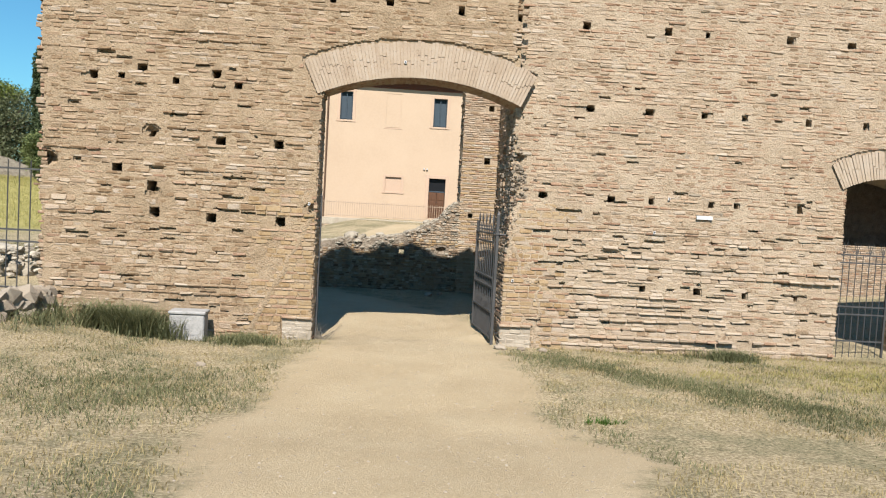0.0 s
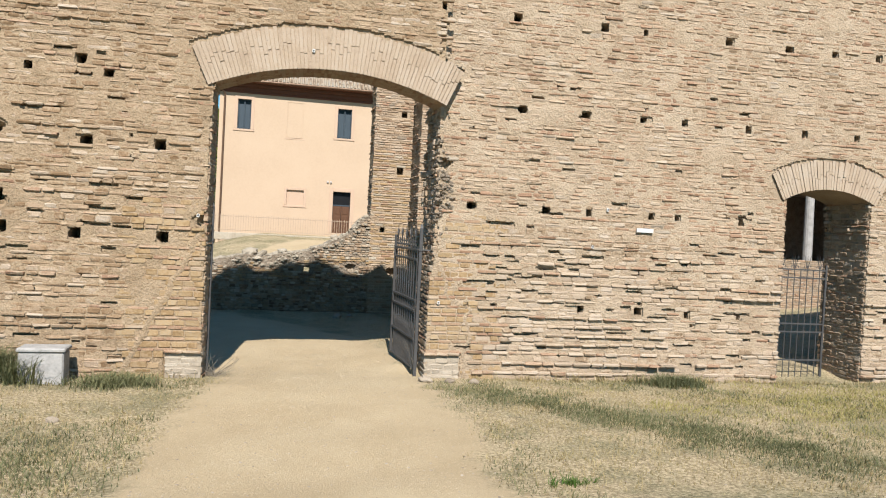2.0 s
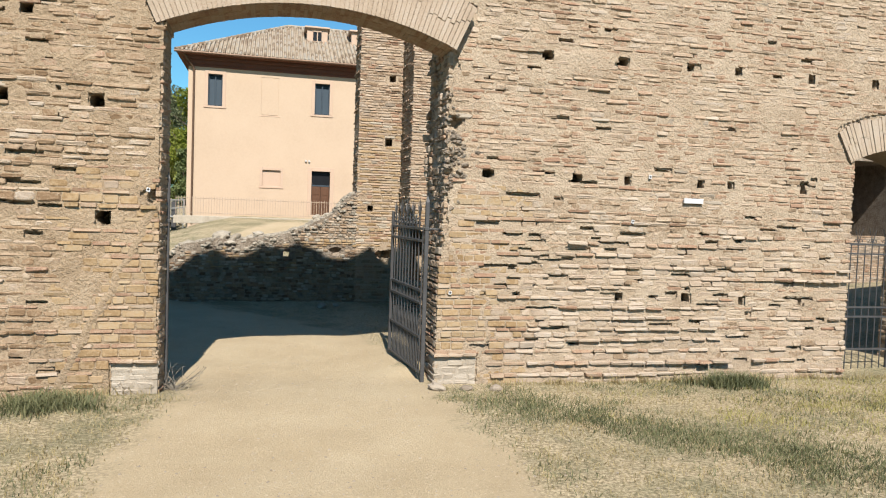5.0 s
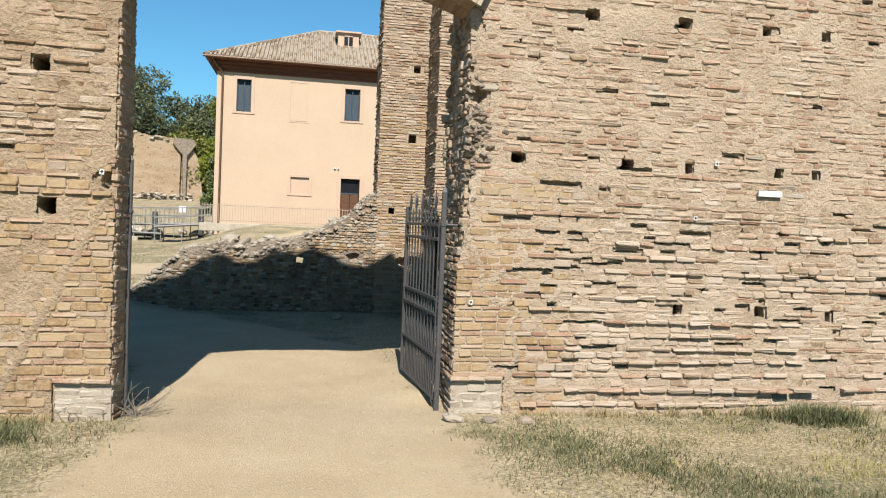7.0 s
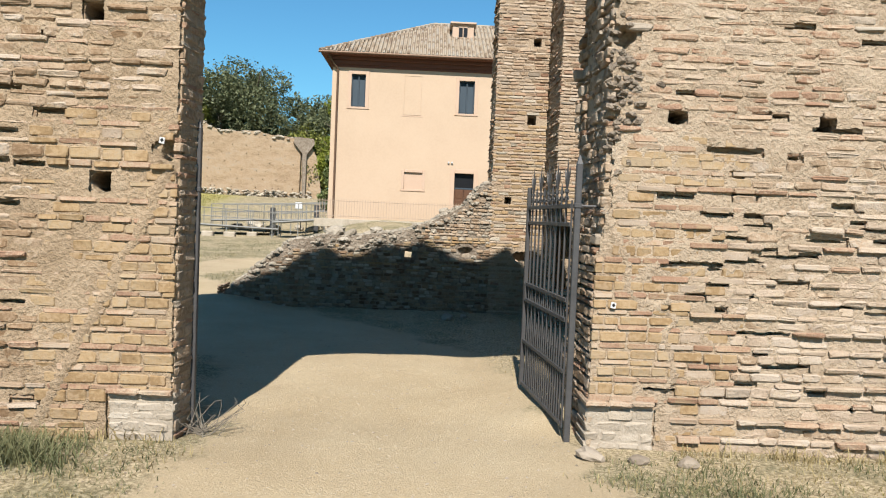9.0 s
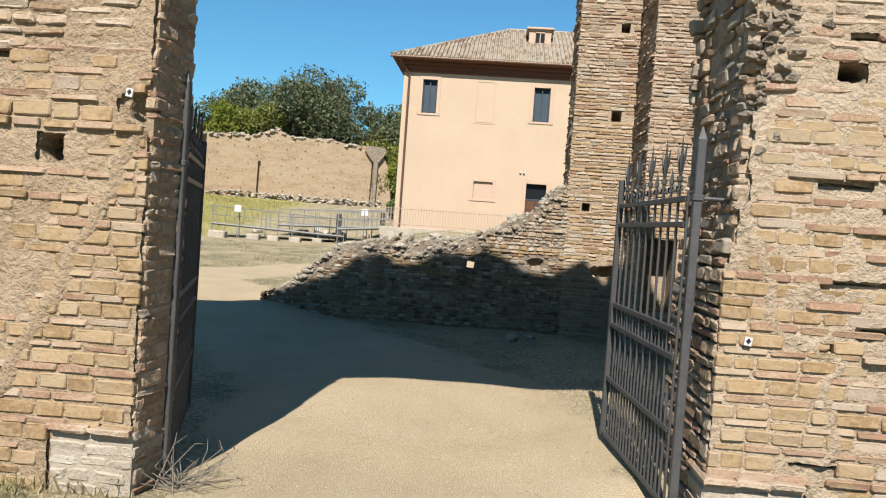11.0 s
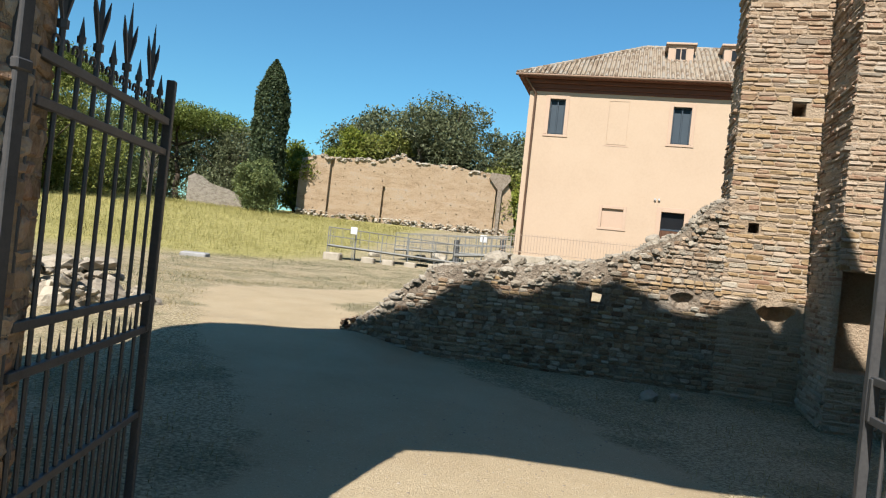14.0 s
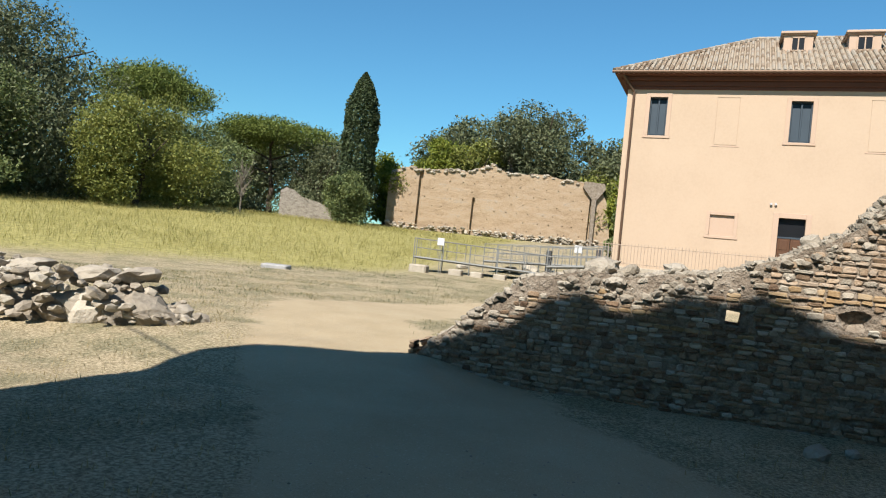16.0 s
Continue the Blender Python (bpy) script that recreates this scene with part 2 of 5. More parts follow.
# ---- mesh building ----
class MB:
    """Collects vertices and faces for one mesh."""

    def __init__(self):
        self.v, self.f, self.m = [], [], []

    def add(self, vs, fs, mi=0):
        k = len(self.v)
        self.v.extend(vs)
        self.f.extend([tuple(i + k for i in f) for f in fs])
        self.m.extend([mi] * len(fs))

    def box(self, x0, x1, y0, y1, z0, z1, mi=0):
        self.add([(x, y, z) for z in (z0, z1) for y in (y0, y1) for x in (x0, x1)],
                 [(0, 2, 3, 1), (4, 5, 7, 6), (0, 1, 5, 4), (2, 6, 7, 3), (0, 4, 6, 2), (1, 3, 7, 5)], mi)

    def bevbox(self, x0, x1, y0, y1, z0, z1, b=0.01, mi=0):
        """A box with chamfered vertical and horizontal edges."""
        bm = bmesh.new()
        bmesh.ops.create_cube(bm, size=1)
        for v in bm.verts:
            v.co = Vector((x0 + (v.co.x + .5) * (x1 - x0), y0 + (v.co.y + .5) * (y1 - y0), z0 + (v.co.z + .5) * (z1 - z0)))
        bmesh.ops.bevel(bm, geom=bm.edges[:], offset=b, segments=1, affect="EDGES")
        self.bm(bm, mi)

    def bm(self, bm, mi=0):
        bm.verts.ensure_lookup_table()
        bm.verts.index_update()
        self.add([tuple(v.co) for v in bm.verts], [tuple(v.index for v in f.verts) for f in bm.faces], mi)
        bm.free()

    def tube(self, p0, p1, r0, r1=None, n=8, mi=0, turn=0.0):
        r1 = r0 if r1 is None else r1
        p0, p1 = Vector(p0), Vector(p1)
        d = (p1 - p0).normalized()
        a = d.orthogonal().normalized() if abs(d.z) < 0.999 else Vector((1, 0, 0))
        b = d.cross(a)
        vs = []
        for p, r in ((p0, r0), (p1, r1)):
            for i in range(n):
                t = 2 * math.pi * (i + turn) / n
                vs.append(tuple(p + (a * math.cos(t) + b * math.sin(t)) * r))
        fs = [(i, (i + 1) % n, n + (i + 1) % n, n + i) for i in range(n)]
        fs += [tuple(range(n - 1, -1, -1)), tuple(range(n, 2 * n))]
        self.add(vs, fs, mi)

    def path(self, pts, r, n=6, mi=0):
        for a, b in zip(pts[:-1], pts[1:]):
            self.tube(a, b, r, r, n, mi)

    def prism(self, poly, y0, y1, mi=0):
        """A polygon in x and z, made thick from y0 to y1."""
        n = len(poly)
        vs = [(x, y0, z) for x, z in poly] + [(x, y1, z) for x, z in poly]
        fs = [tuple(range(n)), tuple(range(2 * n - 1, n - 1, -1))]
        fs += [((i + 1) % n, i, n + i, n + (i + 1) % n) for i in range(n)]
        self.add(vs, fs, mi)

    def rock(self, c, size, rng, mi=0, flat=0.7, sub=1):
        bm = bmesh.new()
        bmesh.ops.create_icosphere(bm, subdivisions=sub, radius=1)
        o = Vector((rng.random() * 50, rng.random() * 50, rng.random() * 50))
        s = Vector((size * rng.uniform(.8, 1.3), size * rng.uniform(.8, 1.2), size * flat * rng.uniform(.8, 1.2)))
        rot = Euler((rng.uniform(-.3, .3), rng.uniform(-.3, .3), rng.uniform(0, 6.3))).to_matrix()
        for v in bm.verts:
            k = 1 + 0.45 * noise.noise(v.co * 1.3 + o)
            q = Vector((v.co.x * s.x, v.co.y * s.y, v.co.z * s.z)) * k
            v.co = Vector(c) + rot @ q
        self.bm(bm, mi)

    def mesh(self, name, mats, smooth=False):
        me = bpy.data.meshes.new(name)
        me.from_pydata(self.v, [], self.f)
        for m in mats:
            me.materials.append(m)
        if len(mats) > 1:
            me.polygons.foreach_set("material_index", self.m)
        if smooth:
            me.polygons.foreach_set("use_smooth", [True] * len(me.polygons))
        me.update()
        return me


def part(name, mb, mats, parent=None, label="", smooth=False):
    mats = mats if isinstance(mats, (list, tuple)) else [mats]
    ob = new(name, mb.mesh(name, mats, smooth) if isinstance(mb, MB) else mb)
    if parent is not None:
        ob.parent = parent
    if label:
        tagged(ob, label)
    return ob


def thing(name, label, category, m=None, group="", kind=""):
    ob = new(name)
    ob.empty_display_size = 0.2
    if m is not None:
        ob.matrix_world = m
    return tagged(ob, label, category, group, kind)


def solid(name, mb, mats, label, category, kind="", group="", smooth=False):
    return tagged(part(name, mb, mats, None, "", smooth), label, category, group, kind)


def lerp_table(tab, x):
    return float(np.interp(x, [a for a, _ in tab], [b for _, b in tab]))


# ---- ground ----
ALONG = [(-60, 1.2), (-8, 0.85), (-0.9, 0.48), (2.2, 0.36), (4.4, 0.12), (5.6, -0.02), (6.9, -0.14), (9, -0.22), (11.9, -0.30), (13, -0.36), (15, -0.41), (20, -0.40),
         (24, -0.32), (28, -0.25), (36, -0.12), (44, -0.1), (50, 0.05), (60, 0.8), (75, 2.2), (90, 3.3), (140, 5), (400, 6)]


def sstep(a, b, x):
    t = min(1, max(0, (x - a) / (b - a)))
    return t * t * (3 - 2 * t)


def ground(x, y):
    z = lerp_table(ALONG, y)
    inside = sstep(14, 30, y)
    z += 0.075 * max(0, -x - 18) * sstep(20, 50, y) * (1 - 0.5 * sstep(30, 80, -x)) * (1 - 0.75 * sstep(62, 86, y))
    z += 1.35 * sstep(-8, -2, x) * sstep(34, 46, y) * (1 - sstep(56, 80, y))
    out = 1 - inside
    z += out * 0.16 * max(0, x - 10.5) ** 1.0 * (1 - sstep(16, 40, x))
    z += out * 0.30 * sstep(-3.4, -6.3, x) * (1 - sstep(12.4, 14.0, y))
    z += 0.14 * sstep(1.1, 2.0, x) * sstep(12.2, 13, y) * (1 - sstep(15, 18, y))
    z += 0.22 * sstep(-2.2, -3.6, x) * sstep(18, 20.5, y) * (1 - sstep(24, 30, y))
    z += 0.05 * noise.noise(Vector((x * 0.35, y * 0.35, 0.3))) + 0.02 * noise.noise(Vector((x * 1.3, y * 1.3, 4)))
    return z


ROAD = [(-14, 0.3, 2.6), (-3, 0.2, 2.0), (2, 0.1, 1.75), (6, 0.15, 1.62), (9, 0.2, 1.6), (12, 0.25, 1.6), (13.5, 0.1, 1.65), (15, -0.3, 1.8), (18, -1.8, 2.1), (20.5, -4.0, 1.9),
        (24, -6.6, 1.5), (28, -6.5, 1.5), (31, -5.5, 1.6), (36, -2.0, 1.8), (44, 2, 2)]


def road(x, y):
    """How much of the surface is bare trodden earth, 0 to 1."""
    c = float(np.interp(y, [r[0] for r in ROAD], [r[1] for r in ROAD]))
    w = float(np.interp(y, [r[0] for r in ROAD], [r[2] for r in ROAD]))
    if y > 44 or y < -14:
        return 0.0
    w *= 1 + 0.30 * noise.noise(Vector((x * 0.5, y * 0.5, 7))) + 0.16 * noise.noise(Vector((x * 2.2, y * 2.2, 3)))
    return 1 - sstep(w - 0.40, w + 0.50, abs(x - c))


def ground_material():
    m = mat("trodden earth and dry grass", ((0.475, 0.37, 0.222), (0.57, 0.455, 0.285), (0.64, 0.525, 0.342)), 0.9, 60, rough=0.97, bump=0.8, bumpd=0.02, lo=0.34, hi=0.66)
    nt = m.node_tree
    N, L = nt.nodes, nt.links
    b = N["Principled BSDF"]
    earth = b.inputs["Base Color"].links[0].from_socket
    geo = N["Geometry"] if "Geometry" in N else N.new("ShaderNodeNewGeometry")
    # fine gravel: dark and pale grains in drifts
    for scale, lo, hi, c in ((55, 0.60, 0.66, (0.20, 0.15, 0.09)), (42, 0.61, 0.66, (0.46, 0.40, 0.31))):
        g1 = N.new("ShaderNodeTexNoise")
        g1.inputs["Scale"].default_value, g1.inputs["Detail"].default_value, g1.inputs["Roughness"].default_value = scale, 3, 0.6
        L.new(geo.outputs["Position"], g1.inputs["Vector"])
        g2 = N.new("ShaderNodeMapRange")
        g2.inputs[1].default_value, g2.inputs[2].default_value = lo, hi
        g2.inputs[4].default_value = 0.5
        L.new(g1.outputs[0], g2.inputs[0])
        gx = N.new("ShaderNodeMix")
        gx.data_type = "RGBA"
        L.new(g2.outputs[0], gx.inputs[0])
        L.new(earth, gx.inputs[6])
        gx.inputs[7].default_value = (*c, 1)
        earth = gx.outputs[2]

    def ramp(scale, detail, stops, lo, hi):
        n = N.new("ShaderNodeTexNoise")
        n.inputs["Scale"].default_value, n.inputs["Detail"].default_value, n.inputs["Roughness"].default_value = scale, detail, 0.7
        L.new(geo.outputs["Position"], n.inputs["Vector"])
        r = N.new("ShaderNodeValToRGB")
        e = r.color_ramp.elements
        for i, c in enumerate(stops):
            p = lo + (hi - lo) * i / (len(stops) - 1)
            q = e[i] if i < 2 else e.new(p)
            q.position, q.color = p, (c[0] * 0.72, c[1] * 0.72, c[2] * 0.72, 1)
        L.new(n.outputs[0], r.inputs[0])
        return r.outputs[0]

    def mixc(f, a, c):
        x = N.new("ShaderNodeMix")
        x.data_type = "RGBA"
        L.new(f, x.inputs[0])
        L.new(a, x.inputs[6])
        L.new(c, x.inputs[7])
        return x.outputs[2]

    straw = ramp(27, 13, ((0.18, 0.14, 0.08), (0.36, 0.295, 0.18), (0.56, 0.465, 0.305)), 0.38, 0.62)
    green = ramp(27, 13, ((0.065, 0.065, 0.03), (0.15, 0.145, 0.075), (0.30, 0.27, 0.165)), 0.38, 0.62)
    which = ramp(0.8, 7, ((0, 0, 0), (0.9, 0.9, 0.9)), 0.46, 0.60)
    field = mixc(which, straw, green)
    a = N.new("ShaderNodeAttribute")
    a.attribute_name = "meadow"
    yel = ramp(3, 8, ((0.19, 0.175, 0.06), (0.34, 0.305, 0.10), (0.46, 0.40, 0.16)), 0.36, 0.64)
    field = mixc(a.outputs["Fac"], field, yel)
    a2 = N.new("ShaderNodeAttribute")
    a2.attribute_name = "trodden"
    thr = N.new("ShaderNodeMath")
    thr.operation = "MULTIPLY_ADD"
    nz = N.new("ShaderNodeTexNoise")
    nz.inputs["Scale"].default_value, nz.inputs["Detail"].default_value = 5, 8
    L.new(geo.outputs["Position"], nz.inputs["Vector"])
    thr.inputs[1].default_value = 0.9
    L.new(nz.outputs[0], thr.inputs[0])
    off = N.new("ShaderNodeMath")
    off.operation = "SUBTRACT"
    off.inputs[1].default_value = 0.45
    L.new(a2.outputs["Fac"], off.inputs[0])
    L.new(off.outputs[0], thr.inputs[2])
    sharp = N.new("ShaderNodeMapRange")
    sharp.inputs[1].default_value, sharp.inputs[2].default_value = 0.3, 0.7
    L.new(thr.outputs[0], sharp.inputs[0])
    L.new(mixc(sharp.outputs[0], field, earth), b.inputs["Base Color"])
    return m


def build_ground():
    def axis(a, b, step, lo, hi):
        core = list(np.arange(a, b, step))
        out, s, p = [], step, core[-1]
        while p < hi:
            s *= 1.14
            p += s
            out.append(p)
        pre, s, p = [], step, a
        while p > lo:
            s *= 1.14
            p -= s
            pre.append(p)
        return pre[::-1] + core + out
    xs, ys = axis(-12, 15, 0.17, -900, 900), axis(-4, 34, 0.17, -500, 1500)
    vs = [(x, y, ground(x, y)) for y in ys for x in xs]
    w = len(xs)
    fs = [(j * w + i, j * w + i + 1, j * w + w + i + 1, j * w + w + i) for j in range(len(ys) - 1) for i in range(w - 1)]
    me = bpy.data.meshes.new("ground")
    me.from_pydata(vs, [], fs)
    t = me.attributes.new("trodden", "FLOAT", "POINT")
    t.data.foreach_set("value", [road(x, y) for x, y, z in vs])
    q = me.attributes.new("meadow", "FLOAT", "POINT")
    q.data.foreach_set("value", [sstep(-14, -19, x + 0.12 * (y - 50)) * sstep(-3, 9, y - 37 - 1.6 * (x + 17) + 5 * noise.noise(Vector((x * .1, y * .1, 2)))) for x, y, z in vs])
    me.materials.append(ground_material())
    me.polygons.foreach_set("use_smooth", [True] * len(me.polygons))
    return tagged(new("ground", me), "dusty tan earth path through dry straw-coloured grass", "ground", kind="structure")


build_ground()


# ---- masonry ----
def piece(mb, O, U, Nn, u0, u1, z0, z1, proud, depth, rng, mi, ch=0.012):
    """One block with rounded corners and a slightly tilted, uneven face: u along the wall, Nn out of it."""
    j = lambda a: rng.uniform(-a, a)
    hu, hz, cu, cz = (u1 - u0) / 2, (z1 - z0) / 2, (u0 + u1) / 2, (z0 + z1) / 2
    ch = min(ch, hz * 0.5, hu * 0.5)
    c, d = min(0.035, hu * 0.5), min(0.022, hz * 0.6)
    q = lambda a: a * rng.uniform(0.25, 1.0)
    ring = [(-hu, -hz + q(d)), (-hu + q(c), -hz), (hu - q(c), -hz), (hu, -hz + q(d)), (hu, hz - q(d)), (hu - q(c), hz), (-hu + q(c), hz), (-hu, hz - q(d))]
    ring = [(u + j(0.009), z + j(0.007)) for u, z in ring]
    tu, tz = j(0.005), j(0.006)
    ku, kz = 1 - ch * rng.uniform(.7, 1.3) / hu, 1 - ch * rng.uniform(.6, 1.0) / hz
    vs = []
    for u, z in ring:
        vs.append(O + U * (cu + u) - Nn * depth + Vector((0, 0, cz + z)))
    for u, z in ring:
        vs.append(O + U * (cu + u) + Nn * (proud - ch * 0.7 + tu * u / hu + tz * z / hz) + Vector((0, 0, cz + z)))
    for u, z in ring:
        vs.append(O + U * (cu + u * ku) + Nn * (proud + tu * u / hu + tz * z / hz + j(0.004)) + Vector((0, 0, cz + z * kz)))
    fs = [tuple(range(16, 24))]
    for k in (0, 8):
        fs += [(k + a, k + (a + 1) % 8, k + 8 + (a + 1) % 8, k + 8 + a) for a in range(8)]
    mb.add([tuple(v) for v in vs], fs, mi)


def courses(u0, u1, z0, z1, inside, rng, block=0.082, brick=0.044, joint=0.015, blen=(0.13, 0.27), klen=(0.16, 0.33), plain=False):
    """Alternating courses of small blocks and flat bricks: yields u0, u1, z0, z1, kind, course."""
    z, k = z0, 0
    while z < z1:
        isb = (k % 2 == 0) and not plain
        h = (block if isb else brick) * rng.uniform(0.78, 1.2)
        u = u0 - rng.uniform(0, 0.2)
        ph = rng.uniform(0, 99)
        while u < u1:
            l = rng.uniform(*(blen if isb else klen))
            a, b = max(u, u0), min(u + l - joint * rng.uniform(0.6, 1.2), u1)
            if b - a > 0.05 and inside((a + b) / 2, z + h / 2) and inside(a, z + h / 2) and inside(b, z + h / 2):
                w = 0.016 * noise.noise(Vector((a * 0.9, ph, 0))) + rng.uniform(-0.004, 0.004)
                e = rng.uniform(-0.006, 0.006)
                yield a, b, z + w, z + h + w + e, isb, k
            u += l
        z += h + joint * rng.uniform(0.7, 1.2)
        k += 1


WALLM = [M_tufa, M_red, M_pale, M_grey, M_brownb]


# ---- gate wall ----
YW = 11.9
GX0, GX1, ARC_C, ARC_R, ARC_Z = -1.40, 1.98, 0.26, 4.29, 0.06    # gate jambs, and the arch's centre and radius
GF = -1.44                                                         # front edge of the slanted left jamb
SX0, SX1, SC, SR, SZ = 8.2, 9.9, 9.05, 1.95, 1.17                 # side door and its arch
FWD = 0.16
HOLES = [(1.96, 5.52), (3.15, 5.51), (4.63, 5.5), (5.36, 5.49), (6.91, 5.5), (8.07, 5.49), (8.97, 5.49), (9.86, 5.49), (11.12, 5.49), (12.11, 5.52), (13.47, 5.48)]
HOLES += [(10.05, 6.96), (10.89, 7.02), (11.52, 7.01), (12.27, 7.01), (13.3, 7.03), (-1.32, 5.6), (-0.34, 5.6), (0.89, 5.54)]
HOLES += [(x, 4.05) for x in (3.31, 4.4, 5.42, 6.16, 7.36, 8.46, 9.52, 10.55, 11.65, 12.84)]
HOLES += [(x, 2.46) for x in (2.55, 3.79, 4.54, 5.65, 6.13, 7.34, 10.44, 11.12, 12.34, 13.45)]
HOLES += [(4.49, 0.86), (5.51, 0.85), (6.4, 0.83), (7.38, 0.81), (10.37, 0.82), (11.32, 0.76), (12.43, 0.74), (13.71, 0.71)]
HOLES += [(-6.05, 4.06), (-5.25, 4.06), (-4.8, 4.06), (-4.46, 4.22), (-3.89, 4.03), (-3.22, 4.19), (-2.85, 4.01), (-6.07, 3.48), (-4.27, 3.12)]
wr = random.Random(5)
HOLE = [(x, z, wr.uniform(0.05, 0.085), wr.uniform(0.045, 0.07)) for x, z in HOLES]
HOLE += [(x, z, 0.085, 0.08) for x, z in ((-3.1, 3.05), (-2.12, 3.05), (-4.82, 2.51), (-4.23, 2.23), (-4.17, 1.78), (-3.21, 1.73), (-2.04, 1.74))]
SLOTS = []
for _ in range(250):
    sx, sz = wr.choice((wr.uniform(-5.8, -2.4), wr.uniform(2.5, 8), wr.uniform(2.5, 8), wr.uniform(10.2, 14))), wr.choice((wr.uniform(-0.1, 1.9), wr.uniform(-0.1, 1.9), wr.uniform(1.9, 4.5)))
    SLOTS.append((sx, sz, wr.uniform(0.04, 0.26) * wr.uniform(0.5, 1), wr.uniform(0.012, 0.026)))


def in_gate(x, z):
    if GF + 0.04 * sstep(3.3, 3.9, z) < x < GX1 - 0.055 * (1 - sstep(1.3, 1.6, z)):
        return z < ARC_Z + math.sqrt(max(0, ARC_R ** 2 - (x - ARC_C) ** 2))
    return False


def in_ring(x, z, c, cz, r, t, half):
    d = math.hypot(x - c, z - cz)
    return r - 0.02 < d < r + t and abs(math.atan2(x - c, z - cz)) < half


def in_door(x, z):
    return SX0 < x < SX1 and z < SZ + math.sqrt(max(0, SR ** 2 - (x - SC) ** 2))


BITES = [(2.08, 3.08, 0.13), (2.0, 2.62, 0.08), (2.0, 2.42, 0.07), (-1.5, 2.0, 0.13), (-4.27, 3.16, 0.14), (-4.2, 2.12, 0.12), (-6.0, 2.6, 0.2)]
TOP = [(-6.3, 6.75), (-6.4, 7.10), (-6.1, 7.80), (-5.5, 8.20), (-4.9, 8.50), (-4.4, 8.95), (-3.9, 9.10), (-3.5, 9.30), (-3.1, 9.40), (-2.7, 9.75), (-2.2, 9.90), (-1.9, 9.70), (-1.5, 9.75), (-1.1, 10.00), (-0.6, 9.95),
       (-0.3, 10.10), (0.1, 9.95), (0.5, 9.75), (0.9, 9.70), (1.2, 9.85), (1.5, 10.05), (1.98, 9.55)]


def on_wall(x, z, gap=0.02):
    edge = -5.98 - 0.03 * z + 0.10 * noise.noise(Vector((0, z * 1.7, 3))) + 0.04 * noise.noise(Vector((0, z * 7, 3)))
    if x < edge or z < ground(x, YW - 0.1) - 0.12:
        return False
    if in_gate(x, z) or in_door(x, z):
        return False
    if in_ring(x, z, ARC_C, ARC_Z, ARC_R, 0.66, 0.425) or in_ring(x, z, SC, SZ, SR, 0.54, 0.51):
        return False
    if GX1 <= x < GX1 + 0.3 and z > 1.5 and x < GX1 + 0.22 * max(0, noise.noise(Vector((1.5, z * 1.9, 6))) + 0.25 * noise.noise(Vector((4, z * 7, 6))) + 0.12):
        return False
    if any(math.hypot((x - bx) * 1.0, (z - bz) * 1.3) < br for bx, bz, br in BITES):
        return False
    if z < 0.09 and (GF - 0.5 < x < GF or GX1 < x < GX1 + 0.5):
        return False
    return all(abs(x - hx) > hw + gap or abs(z - hz) > hh + 0.5 * gap for hx, hz, hw, hh in HOLE)


def repaired(x, z):
    """The later patches of regular blocks at both corners of the gate."""
    if GF - 1.2 < x < GF + 0.02:
        return x > -2.40 + 0.49 * (z - 0.1) + 0.05 * noise.noise(Vector((3, z * 5, 1)))
    if GX1 - 0.1 < x < GX1 + 0.8:
        return x < 2.02 + 0.5 * (1 - sstep(0.75, 1.05, z)) * (0.8 + 0.4 * noise.noise(Vector((7, z * 4, 1)))) + 0.2 * (1 - sstep(1.2, 1.7, z))
    return False


def mortar_skin(x0, x1, z0, z1, material, parent, name, step=0.028):
    """The uneven lime mortar between and over the stones, one rough sheet."""
    nx, nz = int((x1 - x0) / step), int((z1 - z0) / step)
    near = {}
    for v in SLOTS:
        for r in (-1, 0, 1):
            near.setdefault(int(v[1] / 0.05) + r, []).append(v)
    idx, V, F = {}, [], []
    for j in range(nz + 1):
        z = z0 + j * step
        for i in range(nx + 1):
            x = x0 + i * step
            if not on_wall(x, z, -0.012) or any(abs(x - a) < 0.9 * w and abs(z - b) < h for a, b, w, h in near.get(int(z / 0.05), ())):
                continue
            p = Vector((x, z, 0.0))
            n = 0.011 * noise.noise(p * 5.5) + 0.009 * noise.noise(p * 15) + 0.006 * noise.noise(p * 34)
            low = 1 - sstep(1.5, 2.6, z)
            out = 0.002 - 0.001 * low + 0.9 * n
            out += 0.010 * sstep(0.30, 0.55, noise.noise(Vector((x * 1.1, z * 1.9, 12))))
            if repaired(x, z):
                out = 0.001 + 0.4 * n
                if not (repaired(x - 0.09, z) if x < 0 else repaired(x + 0.06, z)):
                    out = 0.022 + 0.5 * n
            idx[(i, j)] = len(V)
            V.append((x + 0.5 * step * noise.noise(p * 30), YW - out, z + 0.5 * step * noise.noise(p * 31 + Vector((9, 0, 0)))))
    for (i, j), a in idx.items():
        b, c, d = idx.get((i + 1, j)), idx.get((i + 1, j + 1)), idx.get((i, j + 1))
        if b is not None and c is not None and d is not None:
            F.append((a, b, c, d))
    me = bpy.data.meshes.new(name)
    me.from_pydata(V, [], F)
    me.materials.append(material)
    me.polygons.foreach_set("use_smooth", [True] * len(F))
    return tagged(part(name, me, [], parent, "rough pale lime mortar bedding"), kind="stuff")


def arc(c, cz, r, x0, x1, n):
    a0, a1 = math.asin((x0 - c) / r), math.asin((x1 - c) / r)
    return [(c + r * math.sin(a0 + (a1 - a0) * i / n), cz + r * math.cos(a0 + (a1 - a0) * i / n)) for i in range(n + 1)]


